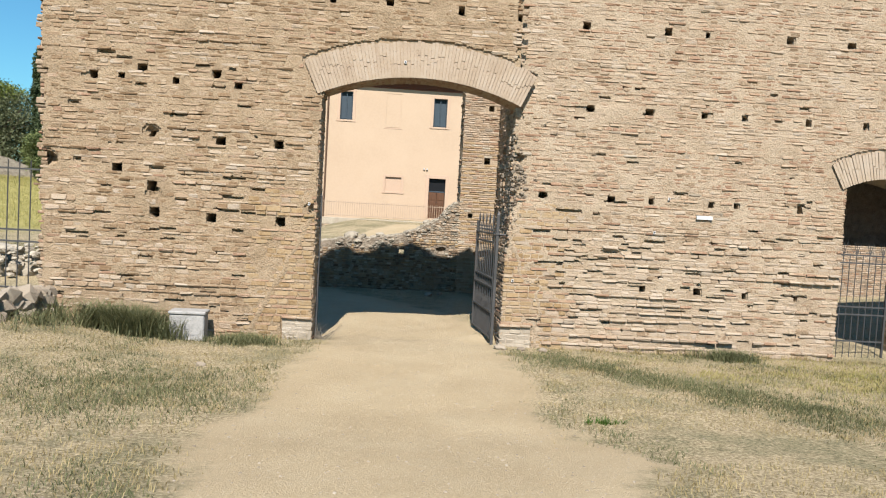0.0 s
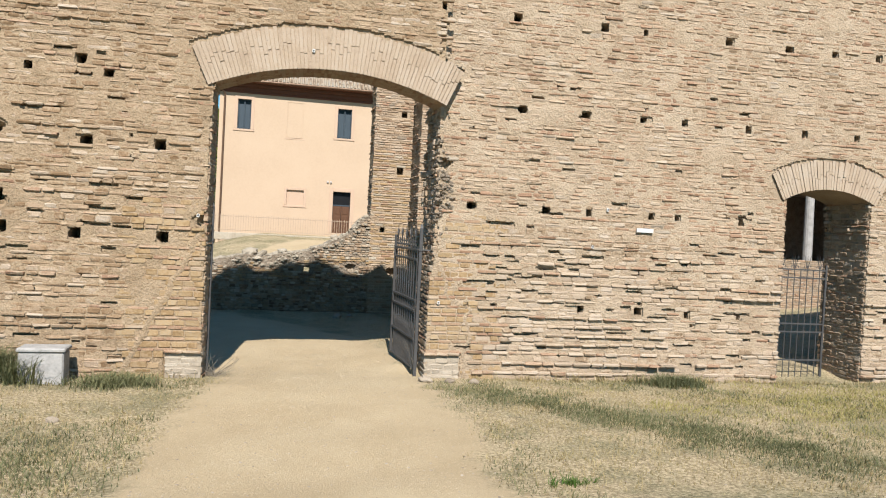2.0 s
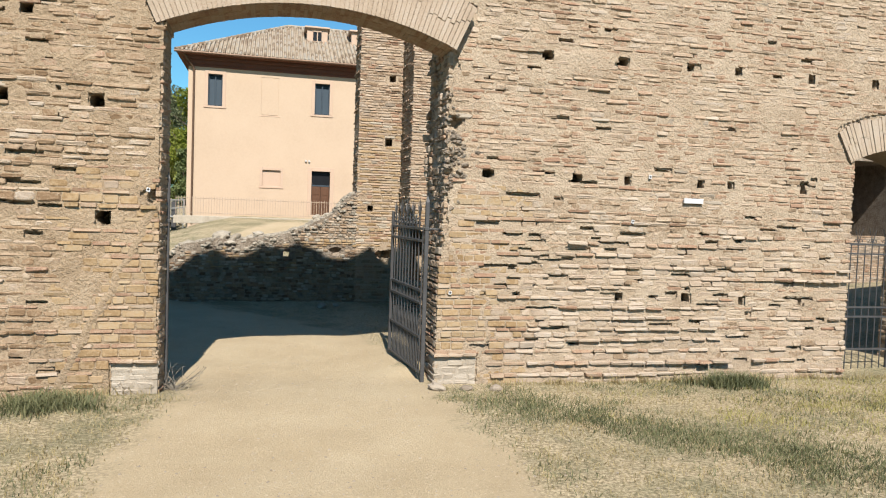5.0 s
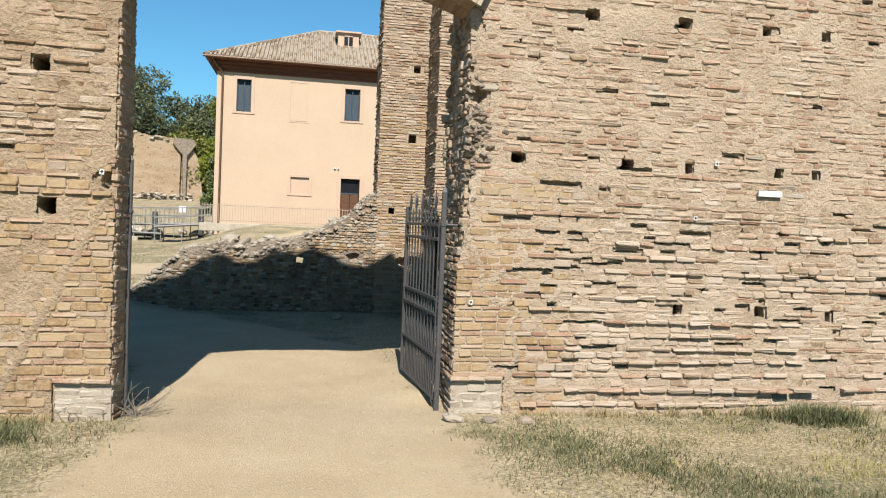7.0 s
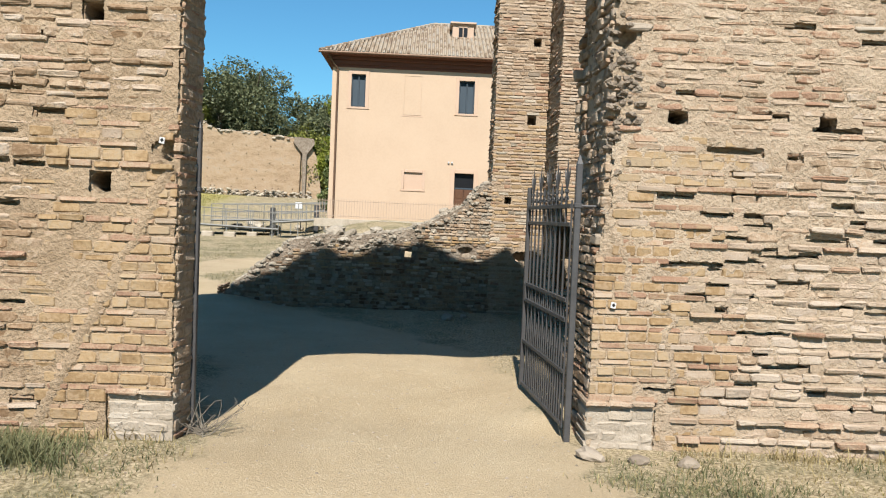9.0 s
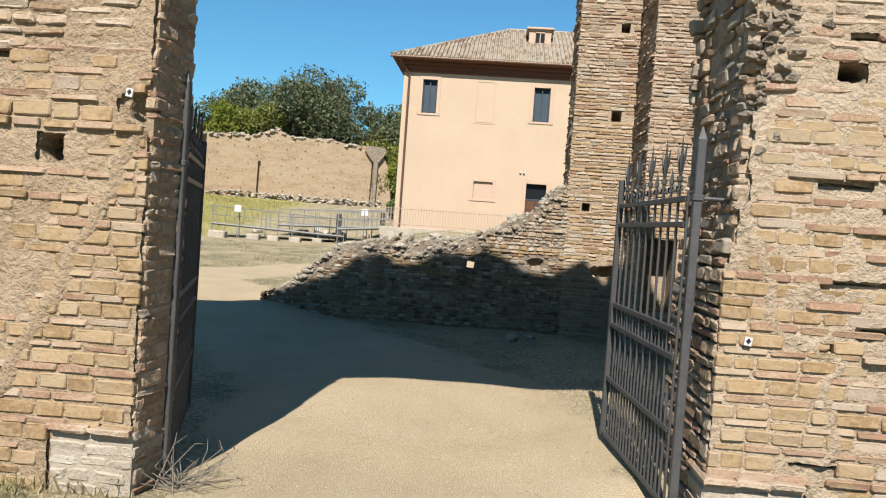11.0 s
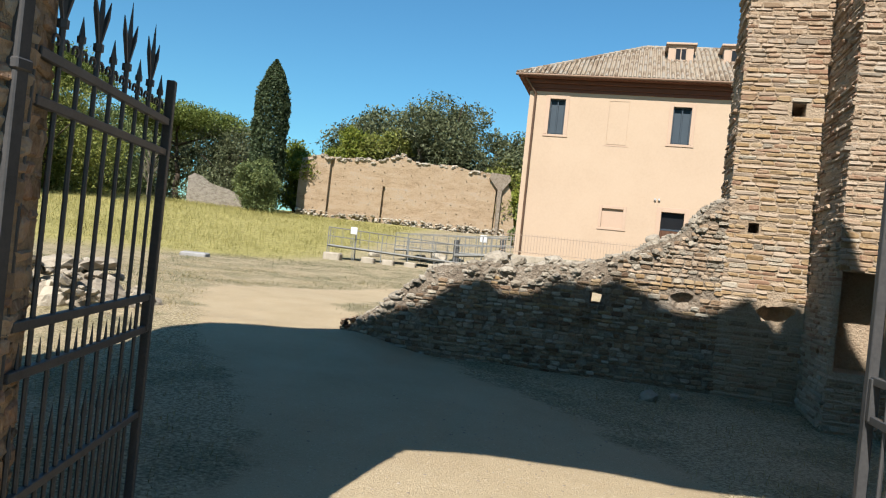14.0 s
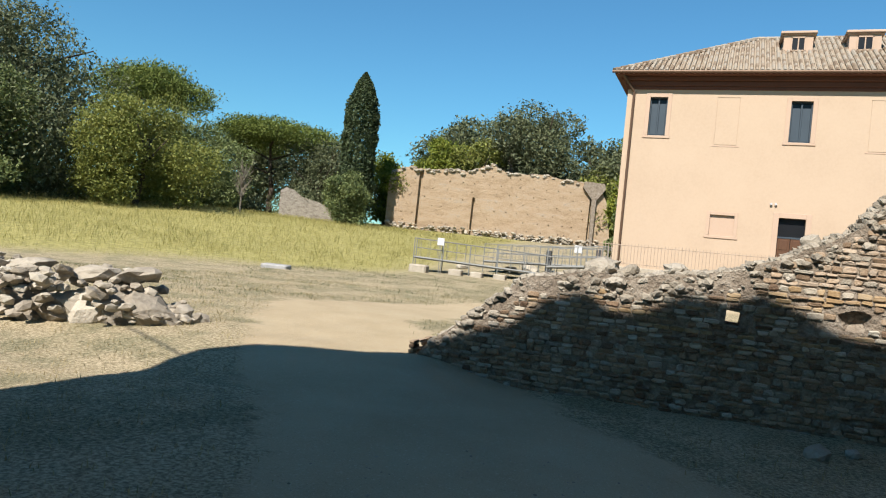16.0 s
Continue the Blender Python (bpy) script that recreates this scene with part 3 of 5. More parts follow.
def cut(ob, mb):
    """Cuts the boxes in mb out of ob's mesh for good."""
    c = new("cutter", mb.mesh("cutter", [M_core]))
    c.matrix_world = ob.matrix_world.copy()
    md = ob.modifiers.new("cut", "BOOLEAN")
    md.object, md.operation, md.solver, md.use_self = c, "DIFFERENCE", "EXACT", True
    bpy.context.view_layer.update()
    me = bpy.data.meshes.new_from_object(ob.evaluated_get(bpy.context.evaluated_depsgraph_get()))
    ob.modifiers.clear()
    ob.data = me
    bpy.data.objects.remove(c)


def build_gate_wall():
    yc = YW + 0.03
    mb = MB()
    jag = [(-6.0 - 0.03 * z + 0.10 * noise.noise(Vector((0, z * 1.7, 3))) + 0.03, z) for z in np.arange(-0.8, 6.75, 0.25)]
    mb.prism([(GX0, -0.8)] + jag + TOP + arc(ARC_C, ARC_Z, ARC_R, GX1, GX0, 24), yc, YW + 0.63)
    w = solid("wall_gate_left", mb, M_mortar_l, "ancient Roman wall of tan brick and tufa courses", "wall", "structure")
    mb2 = MB()
    top2 = [(GX1, 9.30), (2.2, 9.35), (2.5, 8.9), (2.75, 8.2), (3.0, 7.85), (3.6, 7.78), (4.4, 7.9), (6, 7.8), (9, 7.9), (12, 7.8), (16, 7.85), (26, 7.75)]
    mb2.prism([(GX1, -0.8)] + top2 + [(26, -0.8), (SX1, -0.8)] + arc(SC, SZ, SR, SX1, SX0, 14) + [(SX0, -0.8)], yc, YW + 1.1)
    w2 = solid("wall_gate_right", mb2, M_mortar, "ancient Roman wall of tan brick with putlog holes", "wall", "structure")
    for ob, lo, hi in ((w, -9, GX1), (w2, GX1, 30)):
        c = MB()
        for x, z, hw, hh in HOLE:
            if lo < x < hi:
                k8 = [(x + hw * sx * wr.uniform(.8, 1.2), z + hh * sz * wr.uniform(.8, 1.2)) for sx, sz in ((-1, -.8), (-.2, -1.1), (.9, -.9), (1.05, .1), (.8, .95), (0, 1.1), (-1, .8), (-1.1, 0))]
                c.prism(k8, YW - 0.3, YW + 0.45)
        for x, z, hw, hh in SLOTS:
            if lo < x < hi and on_wall(x - hw, z) and on_wall(x + hw, z):
                k6 = [(x - hw, z), (x - hw * .5, z - hh * wr.uniform(.2, .8)), (x + hw * .6, z - hh * wr.uniform(.2, .8)), (x + hw, z), (x + hw * .4, z + hh * wr.uniform(.6, 1.4)), (x - hw * .6, z + hh * wr.uniform(.6, 1.4))]
                c.prism(k6, YW - 0.3, YW + 0.09)
        if lo < 0:
            for plan in ([(GX0 + 0.3, YW + 0.42), (GX0, YW + 0.42), (GX0 - 0.28, YW + 0.9), (GX0 + 0.3, YW + 0.9)],
                         [(GX0 + 0.31, YW - 0.1), (GF - 0.01, YW - 0.1), (GX0 + 0.001, YW + 0.423), (GX0 + 0.31, YW + 0.423)]):
                c.add([(x, y, z) for z in (-1.0, 3.95) for x, y in plan], [(0, 1, 2, 3), (7, 6, 5, 4), (0, 4, 5, 1), (1, 5, 6, 2), (2, 6, 7, 3), (3, 7, 4, 0)])
        for x, z, r in BITES:
            if lo < x < hi:
                c.rock((x, YW + 0.02, z), r * 0.9, wr, 0, 0.75, 2)
        cut(ob, c)
    rng = random.Random(11)
    O, U, Nn = Vector((0, YW, 0)), Vector((1, 0, 0)), Vector((0, -1, 0))
    mbs = {"l": MB(), "r": MB()}
    singles = []
    runs = ((-6.4, GF, -0.45, 2.3, 0.082), (GX1 - 0.055, SX0, -0.45, 2.1, 0.078), (SX1, 16, -0.45, 2.1, 0.078), (-6.4, GF + 0.03, 2.31, 3.97, 0.066), (GX1, SX0, 2.11, 3.0, 0.06), (SX1, 16, 2.11, 3.0, 0.06),
            (GX1, 16, 3.01, 3.97, 0.06), (-6.4, 16, 3.98, 7.7, 0.06))
    for a, b, z0, z1, isb, k in (c for r in runs for c in courses(*r[:4], on_wall, rng, block=r[4], brick=0.042)):
        cx, cz = (a + b) / 2, (z0 + z1) / 2
        if any(abs(cx - sx) < sw * 0.9 and abs(cz - sz) < 0.03 for sx, sz, sw, sh in SLOTS):
            continue
        low = 1 - sstep(1.5, 2.6, cz) if cx > 0 else 1 - 0.65 * sstep(2.4, 4.0, cz)
        n1 = noise.noise(Vector((cx * 0.45, k * 1.7, 0))) + 0.3 * noise.noise(Vector((cx * 2.2, k * 1.7, 0)))
        n2 = noise.noise(Vector((cx * 0.35, cz * 0.5, 9)))
        proud = 0.002 + 0.010 * rng.random() + (0.016 * max(0, n1))
        foot = (1 - sstep(1.0, 1.9, cz)) if cx > 2.6 else 0
        if isb:
            proud += low * 0.012 * n1 - 0.002
        else:
            proud += low * min(0.06, max(0, 0.085 * n1 - 0.004)) * (1 if cx > 0 else 0.6)
            proud += foot * min(0.045, max(0, 0.010 + 0.09 * noise.noise(Vector((cx * 0.55, k * 7.3, 4)))))
        if rng.random() < 0.07 + 0.05 * low * (n2 > 0):
            proud -= 0.012
        if not isb and rng.random() < 0.09:
            proud += rng.uniform(0.006, 0.022)
        if noise.noise(Vector((cx * 1.4, cz * 2.4, 5))) > 0.42:
            proud -= 0.007
        pale = 0.14 + 0.42 * low + 0.5 * foot + 0.45 * n2
        if cx < 1:
            pale *= 0.35
        r = rng.random()
        mi = 2 if r < pale * 0.6 else (0 if isb else 1)
        if r > 0.994:
            mi = 3
        if r < 0.5 and isb and cz > 2.2 and n2 < 0.1:
            mi = 1
        if repaired(cx, cz):
            mi, proud = (0 if isb else (1 if rng.random() < 0.8 else 0)), 0.010 + 0.006 * rng.random()
        elif cx < 1.9 - 0.2 * (cz < 3) and r > 0.10 + 0.25 * n2 + 0.3 * low:
            mi = 4
        near = (GF - 1.1 < cx < GF or GX1 - 0.1 < cx < GX1 + 1.15) and cz < 2.3
        if near:
            if mi == 2 and rng.random() < 0.7:
                mi = 1 if not isb else 0
            singles.append((cx, cz, b - a, z1 - z0, proud, mi, w if cx < 0 else w2))
        else:
            piece(mbs["l" if cx < GX1 - 0.1 or (cx < GX1 and cz > 3) else "r"], O, U, Nn, a, b, z0, z1, proud, 0.05, rng, mi)
    # voussoirs of both arches
    for c, cz, r, half, t, key, step in ((ARC_C, ARC_Z, ARC_R, 0.425, 0.62, "l", 0.058), (SC, SZ, SR, 0.50, 0.52, "r", 0.058)):
        n = int(2 * half * (r + t / 2) / step)
        for i in range(n):
            a0, a1 = -half + 2 * half * (i + 0.06) / n, -half + 2 * half * (i + 0.92) / n
            rr = r + t * rng.uniform(0.93, 1.03)
            split = rng.uniform(0.35, 0.65) if rng.random() < 0.7 else None
            segs = [(r, rr)] if split is None else [(r, r + t * split - 0.006), (r + t * split + 0.006, rr)]
            for q0, q1 in segs:
                y0 = YW - rng.uniform(0.006, 0.02)
                pts = [(c + q * math.sin(a), cz + q * math.cos(a)) for q, a in ((q0, a0), (q0, a1), (q1, a1), (q1, a0))]
                vs = [(x, YW + 0.04, z) for x, z in pts] + [(x, y0, z) for x, z in pts]
                v = MB()
                v.add(vs, [(4, 5, 6, 7), (0, 1, 5, 4), (1, 2, 6, 5), (2, 3, 7, 6), (3, 0, 4, 7)])
                part("voussoir", v, M_pale_o, w if key == "l" else w2)
    for c, cz, r, half, t, par in ((ARC_C, ARC_Z, ARC_R, 0.418, 0.60, w), (SC, SZ, SR, 0.49, 0.50, w2)):
        v = MB()
        pts = [(c + q * math.sin(a), cz + q * math.cos(a)) for q, sg in ((r + 0.01, 1), (r + t, -1)) for a in [sg * half * (2 * i / 24 - 1) for i in range(25)]]
        for i in range(24):
            quad = [pts[i], pts[i + 1], pts[48 - i], pts[49 - i]]
            v.prism(quad, YW + 0.001, YW + 0.04)
        part("arch_mortar", v, M_mortar, par)
    # soffit bricks of the main arch
    for i in range(66):
        a0, a1 = -0.41 + 0.82 * (i + 0.05) / 66, -0.41 + 0.82 * (i + 0.93) / 66
        for y0, y1 in ((YW + 0.03, YW + 0.25), (YW + 0.265, YW + 0.6)):
            d = rng.uniform(0.0, 0.012)
            pts = [(ARC_C + q * math.sin(a), ARC_Z + q * math.cos(a)) for q, a in ((ARC_R - d, a0), (ARC_R - d, a1), (ARC_R + 0.02, a1), (ARC_R + 0.02, a0))]
            vs = [(x, y, z) for y in (y0, y1) for x, z in pts]
            mbs["l"].add(vs, [(0, 1, 2, 3), (7, 6, 5, 4), (0, 4, 5, 1), (1, 5, 6, 2), (3, 7, 4, 0)], 1)
    # jambs: the reveal surfaces of the gate and of the side door
    for x, nx, depth, par, zt, rag in ((GF, 1, 0.44, "l", 4.0, 0.015), (GX1, -1, 1.1, "r", 4.0, 0.05), (SX1, -1, 1.1, "r", 2.95, 0.05), (SX0, 1, 1.1, "r", 2.95, 0.02)):
        O2 = Vector((x, YW, 0))
        for a, b, z0, z1, isb, k in courses(0.02, depth, -0.4, zt, lambda u, z: True, rng, blen=(0.12, 0.24), klen=(0.14, 0.28)):
            hi = sstep(1.2, 2.2, z0) if rag > 0.03 else 0.2
            n1 = noise.noise(Vector((a * 2.5, z0 * 2.2, x)))
            if rng.random() < 0.12 * hi:
                continue
            pr = rng.uniform(0.002, 0.012) + (0.05 * (1 - sstep(1.3, 1.6, z0)) if x == GX1 else 0) + rag * (0.4 + hi) * max(0, n1 + 0.2) * rng.uniform(0.6, 1.3)
            mi = 3 if rng.random() < 0.12 + 0.3 * hi * (rag > 0.03) else (0 if isb else 1)
            du = Vector((0.086, 0.996, 0)) if x == GF else Vector((0, 1, 0))
            piece(mbs[par], O2, du, Vector((du.y, -du.x, 0)) * nx, a, b, z0, z1, pr, 0.05, rng, mi)
    # splayed rear of the left jamb
    sd = Vector((-0.28, 0.48, 0)).normalized()
    for a, b, z0, z1, isb, k in courses(0.01, 0.23, -0.4, 3.9, lambda u, z: True, rng, blen=(0.10, 0.2), klen=(0.12, 0.24)):
        piece(mbs["l"], Vector((GX0, YW + 0.42, 0)), sd, Vector((sd.y, -sd.x, 0)), a, b, z0, z1, rng.uniform(0.002, 0.014), 0.05, rng, 4 if rng.random() < 0.6 else 1)
    # left broken end of the wall
    for a, b, z0, z1, isb, k in courses(0.02, 0.5, 0, 7, lambda u, z: True, rng, blen=(0.14, 0.3)):
        e = -6.0 - 0.03 * z0 + 0.10 * noise.noise(Vector((0, z0 * 1.7, 3)))
        piece(mbs["l"], Vector((e, YW, 0)), Vector((0, 1, 0)), Vector((-1, 0, 0)), a, b, z0, z1, rng.uniform(0, 0.09), 0.1, rng, 0 if isb else 1)
    tagged(part("masonry", mbs["l"], WALLM, w, "weathered tan brick and tufa courses"), kind="stuff")
    tagged(part("masonry", mbs["r"], WALLM, w2, "weathered tan brick and tufa courses"), kind="stuff")
    mortar_skin(-6.3, GX1 - 0.1, -0.45, 6.6, M_mortar_l, w, "mortar")
    mortar_skin(GX1 - 0.05, 14.6, -0.45, 6.9, M_mortar, w2, "mortar")
    # rubble core laid bare in the broken right jamb and round its holes
    q = MB()
    for _ in range(170):
        z = rng.uniform(1.5, 4.1)
        u = rng.uniform(0.0, 1.05)
        q.rock((GX1 + rng.uniform(0.005, 0.035), YW + u, z), rng.uniform(0.02, 0.06), rng, 0, 0.6)
    for _ in range(110):
        x, z = GX1 + abs(rng.gauss(0, 0.12)), rng.gauss(2.72, 0.28)
        if all(math.hypot(x - bx, z - bz) > br * 0.8 for bx, bz, br in BITES[:3]):
            q.rock((x, YW + rng.uniform(-0.005, 0.03), z), rng.uniform(0.02, 0.055), rng, 0, 0.7)
    tagged(part("rubble", q, M_core, w2, "pale broken rubble core"), kind="stuff")
    # single blocks beside the gate
    unit = []
    for i in range(8):
        q = MB()
        t = lambda a: a * rng.uniform(0.25, 1)
        ring = [(-.5, -.5 + t(.24)), (-.5 + t(.1), -.5), (.5 - t(.1), -.5), (.5, -.5 + t(.24)), (.5, .5 - t(.24)), (.5 - t(.1), .5), (-.5 + t(.1), .5), (-.5, .5 - t(.24))]
        ring = [(x + rng.uniform(-.02, .02), z + rng.uniform(-.05, .05)) for x, z in ring]
        ta, tb = rng.uniform(-.14, .14), rng.uniform(-.14, .14)
        vs = [(x, 1, z) for x, z in ring] + [(x, 0.16 + ta * x + tb * z, z) for x, z in ring] + [(x * .93, ta * x + tb * z + rng.uniform(-.06, .06), z * .84) for x, z in ring]
        q.add(vs, [tuple(range(16, 24))] + [(k + a, k + (a + 1) % 8, k + 8 + (a + 1) % 8, k + 8 + a) for k in (0, 8) for a in range(8)])
        unit.append([q.mesh("block", [m]) for m in (M_tufa_o, M_red_o, M_pale_o, M_pale_o, M_tufa_o)])
    for cx, cz, l, h, proud, mi, par in singles:
        ob = new("block" if h > 0.065 else "brick", rng.choice(unit)[mi])
        ob.parent = par
        ob.matrix_world = Matrix.Translation((cx, YW - proud, cz)) @ Matrix.Diagonal((l, 0.05, h, 1))
    # plinths under the corners of the gate
    for x0, x1, par in ((GF - 0.5, GF + 0.02, w), (GX1 - 0.07, GX1 + 0.5, w2)):
        q = MB()
        for a, b, z0, z1, isb, k in courses(x0, x1, -0.42, 0.05, lambda u, z: True, rng, block=0.085, brick=0.07, blen=(0.15, 0.28), klen=(0.15, 0.25)):
            piece(q, O, U, Nn, a, b, z0, z1, 0.0 + rng.uniform(0, .01), 0.3, rng, 0)
        q.box(x0 + 0.01, x1 - 0.012, YW + 0.001, YW + 0.25, -0.42, 0.055)
        part("plinth", q, M_plinth, par, "pale whitewashed brick footing")
        q = MB()
        n = 2 if x0 < 0 else 3
        for i in range(n):
            l = (x1 - x0) / n
            piece(q, O, U, Nn, x0 + i * l - 0.01, x0 + (i + 1) * l - 0.012, 0.062, 0.105, 0.05 + rng.uniform(0, .015), 0.3, rng, 0)
        part("ledge", q, M_red, par, "projecting flat brick ledge")
    w.location.y = -FWD       # the left stretch stands a hand's breadth forward


build_gate_wall()


# ---- iron gates ----
def scroll(mb, x, z, s, flip):
    pts = []
    for i in range(9):
        t = -0.5 + i * 0.62
        r = s * (1 - 0.07 * i)
        pts.append((x + flip * r * math.cos(t), 0, z + r * math.sin(t)))
    mb.path(pts, 0.006, 4)


def gate_leaf(length, n=9, H=2.0):
    g = thing("gate_leaf", "open dark grey wrought iron gate leaf with spear finials", "gate")
    for nm, x in (("hinge_stile", 0.02), ("free_stile", length - 0.02)):
        q = MB()
        sw = 0.008 if nm == "hinge_stile" else 0.022
        q.bevbox(x - sw, x + sw, -sw, sw, -0.03, H + (0.22 if nm == "free_stile" else 0.05), 0.004)
        part(nm, q, M_iron, g)
    for z in (H, H - 0.16, 1.08, 0.91, 0.46, 0.0):
        q = MB()
        q.bevbox(0.04, length - 0.04, -0.014, 0.014, z - 0.018, z + 0.018, 0.003)
        part("rail", q, M_iron, g)
    for i in range(n):
        x = 0.04 + (length - 0.08) * (i + 1) / (n + 1)
        q = MB()
        q.tube((x, 0, 0), (x, 0, H + 0.05), 0.0095, n=6)
        part("bar", q, M_iron, g)
        q = MB()
        xm = x - (length - 0.08) / (n + 1) / 2
        q.tube((xm, 0, 0), (xm, 0, 0.62), 0.009, n=6)
        q.tube((xm, 0, 0.62), (xm, 0, 0.74), 0.013, 0.001, n=6)
        q.tube((xm, 0, 0.91), (xm, 0, 1.02), 0.009, 0.001, n=6)
        part("short_bar", q, M_iron, g)
        q = MB()
        tall = i % 2 == 0
        z = H + 0.02
        if tall:
            q.tube((x, 0, z), (x, 0, z + 0.12), 0.011, n=6)
            q.tube((x, 0, z + 0.10), (x, 0, z + 0.13), 0.02, n=6)
            q.tube((x, 0, z + 0.13), (x, 0, z + 0.25), 0.007, 0.012, n=4)
            q.tube((x, 0, z + 0.25), (x, 0, z + 0.40), 0.012, 0.001, n=4)
            for sgn in (-1, 1):
                q.tube((x + sgn * 0.01, 0, z + 0.13), (x + sgn * 0.058, 0, z + 0.25), 0.007, 0.011, n=4)
                q.tube((x + sgn * 0.058, 0, z + 0.25), (x + sgn * 0.082, 0, z + 0.32), 0.011, 0.002, n=4)
        else:
            q.tube((x, 0, z), (x, 0, z + 0.10), 0.009, n=6)
            q.tube((x, 0, z + 0.09), (x, 0, z + 0.115), 0.016, n=6)
            q.tube((x, 0, z + 0.115), (x, 0, z + 0.19), 0.013, 0.001, n=4)
        part("finial", q, M_iron, g)
        q = MB()
        for sgn in (-1, 1):
            q = MB()
            scroll(q, x + sgn * 0.035, z + 0.045, 0.028, sgn)
            part("scroll", q, M_iron, g)
    q = MB()
    q.bevbox(length - 0.075, length + 0.012, -0.02, 0.02, 0.90, 1.09, 0.004)
    part("lock_plate", q, M_iron, g)
    return g


def along(p0, p1, z):
    d = Vector((p1[0] - p0[0], p1[1] - p0[1]))
    return pose(p0[0], p0[1], z, 0, 0, math.degrees(math.atan2(d.y, d.x))), d.length


m, ln = along((1.77, 12.16), (1.63, 13.82), -0.19)
right_leaf = gate_leaf(ln, 9, 1.9)
right_leaf.matrix_world = m
tagged(right_leaf, group="leaves of the main gate")
m, ln = along((-1.40, 12.15), (-1.88, 13.56), -0.22)
left_leaf = gate_leaf(ln, 8)
left_leaf.matrix_world = m
tagged(left_leaf, group="leaves of the main gate")
for (x, y, top) in ((1.80, 12.10, 2.14), (-1.40, 12.1, 2.30)):
    g = thing("gate_post", "square dark grey iron gate post with a pointed top", "gate post", pose(x, y, 0), "posts of the main gate")
    q = MB()
    q.bevbox(-0.026, 0.026, -0.026, 0.026, -0.5, top - 0.08, 0.005)
    part("shaft", q, M_iron, g)
    q = MB()
    q.tube((0, 0, top - 0.08), (0, 0, top), 0.036, 0.004, n=4, turn=0.5)
    part("point", q, M_iron, g)
    q = MB()
    s = 1 if x > 0 else -1
    q.bevbox(-0.034, 0.034, -0.034, 0.034, 1.69, 1.73, 0.006)
    q.tube((s * 0.02, 0, 1.71), (s * 0.16, 0.0, 1.71), 0.012, n=8)
    part("bracket", q, M_iron, g, "iron wall bracket")


def side_gate():
    g = thing("barred_gate", "narrow closed iron barred gate with scroll tops", "gate", pose(8.2, YW + 0.55, -0.28))
    W, H = 1.32, 1.95
    for x in (0.0, W):
        q = MB()
        q.bevbox(x - 0.02, x + 0.02, -0.02, 0.02, -0.1, H + 0.1, 0.004)
        part("stile", q, M_iron, g)
    for z in (H, H - 0.15, 0.95, 0.8, 0.28):
        q = MB()
        q.box(0, W, -0.012, 0.012, z - 0.014, z + 0.014)
        part("rail", q, M_iron, g)
    for i in range(9):
        x = W * (i + 1) / 10
        q = MB()
        q.tube((x, 0, -0.05), (x, 0, H), 0.009, n=6)
        if i % 2 == 0:
            for s in (-1, 0, 1):
                q.tube((x, 0, H), (x + s * 0.07, 0, H + 0.26), 0.007, 0.004, n=4)
            scroll(q, x - 0.04, H + 0.05, 0.035, -1)
            scroll(q, x + 0.04, H + 0.05, 0.035, 1)
        part("bar", q, M_iron, g)


side_gate()


# ---- broken inner wall and tall piers ----
YR = 20.9
RTOP = [(-3.75, -0.3), (-3.5, 0.0), (-3.2, 0.25), (-2.9, 0.52), (-2.5, 0.82), (-2.3, 1.02), (-1.9, 1.10), (-1.5, 1.20), (-1.0, 1.16), (-0.6, 1.24), (-0.2, 1.28), (0.2, 1.38),
        (0.7, 1.58), (1.0, 1.72), (1.3, 1.9), (1.55, 2.22), (1.86, 2.45)]


def rtop(x):
    return lerp_table(RTOP, x) + 0.05 * noise.noise(Vector((x * 4, 1, 1)))


def face(mb, O, U, Nn, u0, u1, z0, z1, inside, rng, rag=0.02, grey=0.08, redness=0.35, plain=False, miss=0.03, depth=0.06, light=99, size=1.0, owner=None, band=None):
    for a, b, p, q, isb, k in courses(u0, u1, z0, z1, inside, rng, plain=plain, brick=0.046 if plain else 0.042, block=0.06, blen=(0.13 * size, 0.27 * size), klen=(0.16 * size, 0.33 * size)):
        n1 = noise.noise(Vector((a * 1.1, k * 1.3, u1)))
        if rng.random() < miss:
            continue
        r = rng.random()
        mi = 3 if r < grey else (1 if r < grey + redness else (0 if isb else 2))
        # above this height most bricks go pale, so sunlight is put into the colour
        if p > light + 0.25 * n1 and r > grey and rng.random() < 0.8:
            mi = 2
        own = owner is not None and band[0] < p < band[1] and owner["left"] > 0
        tgt = MB() if own else mb
        piece(tgt, O, U, Nn, a, b, p, q, 0.004 + rng.random() * 0.010 + rag * max(0, n1), depth, rng, 0 if own else mi)
        if own:
            owner["left"] -= 1
            part("block" if isb else "brick", tgt, owner["mats"][mi], owner["ob"])


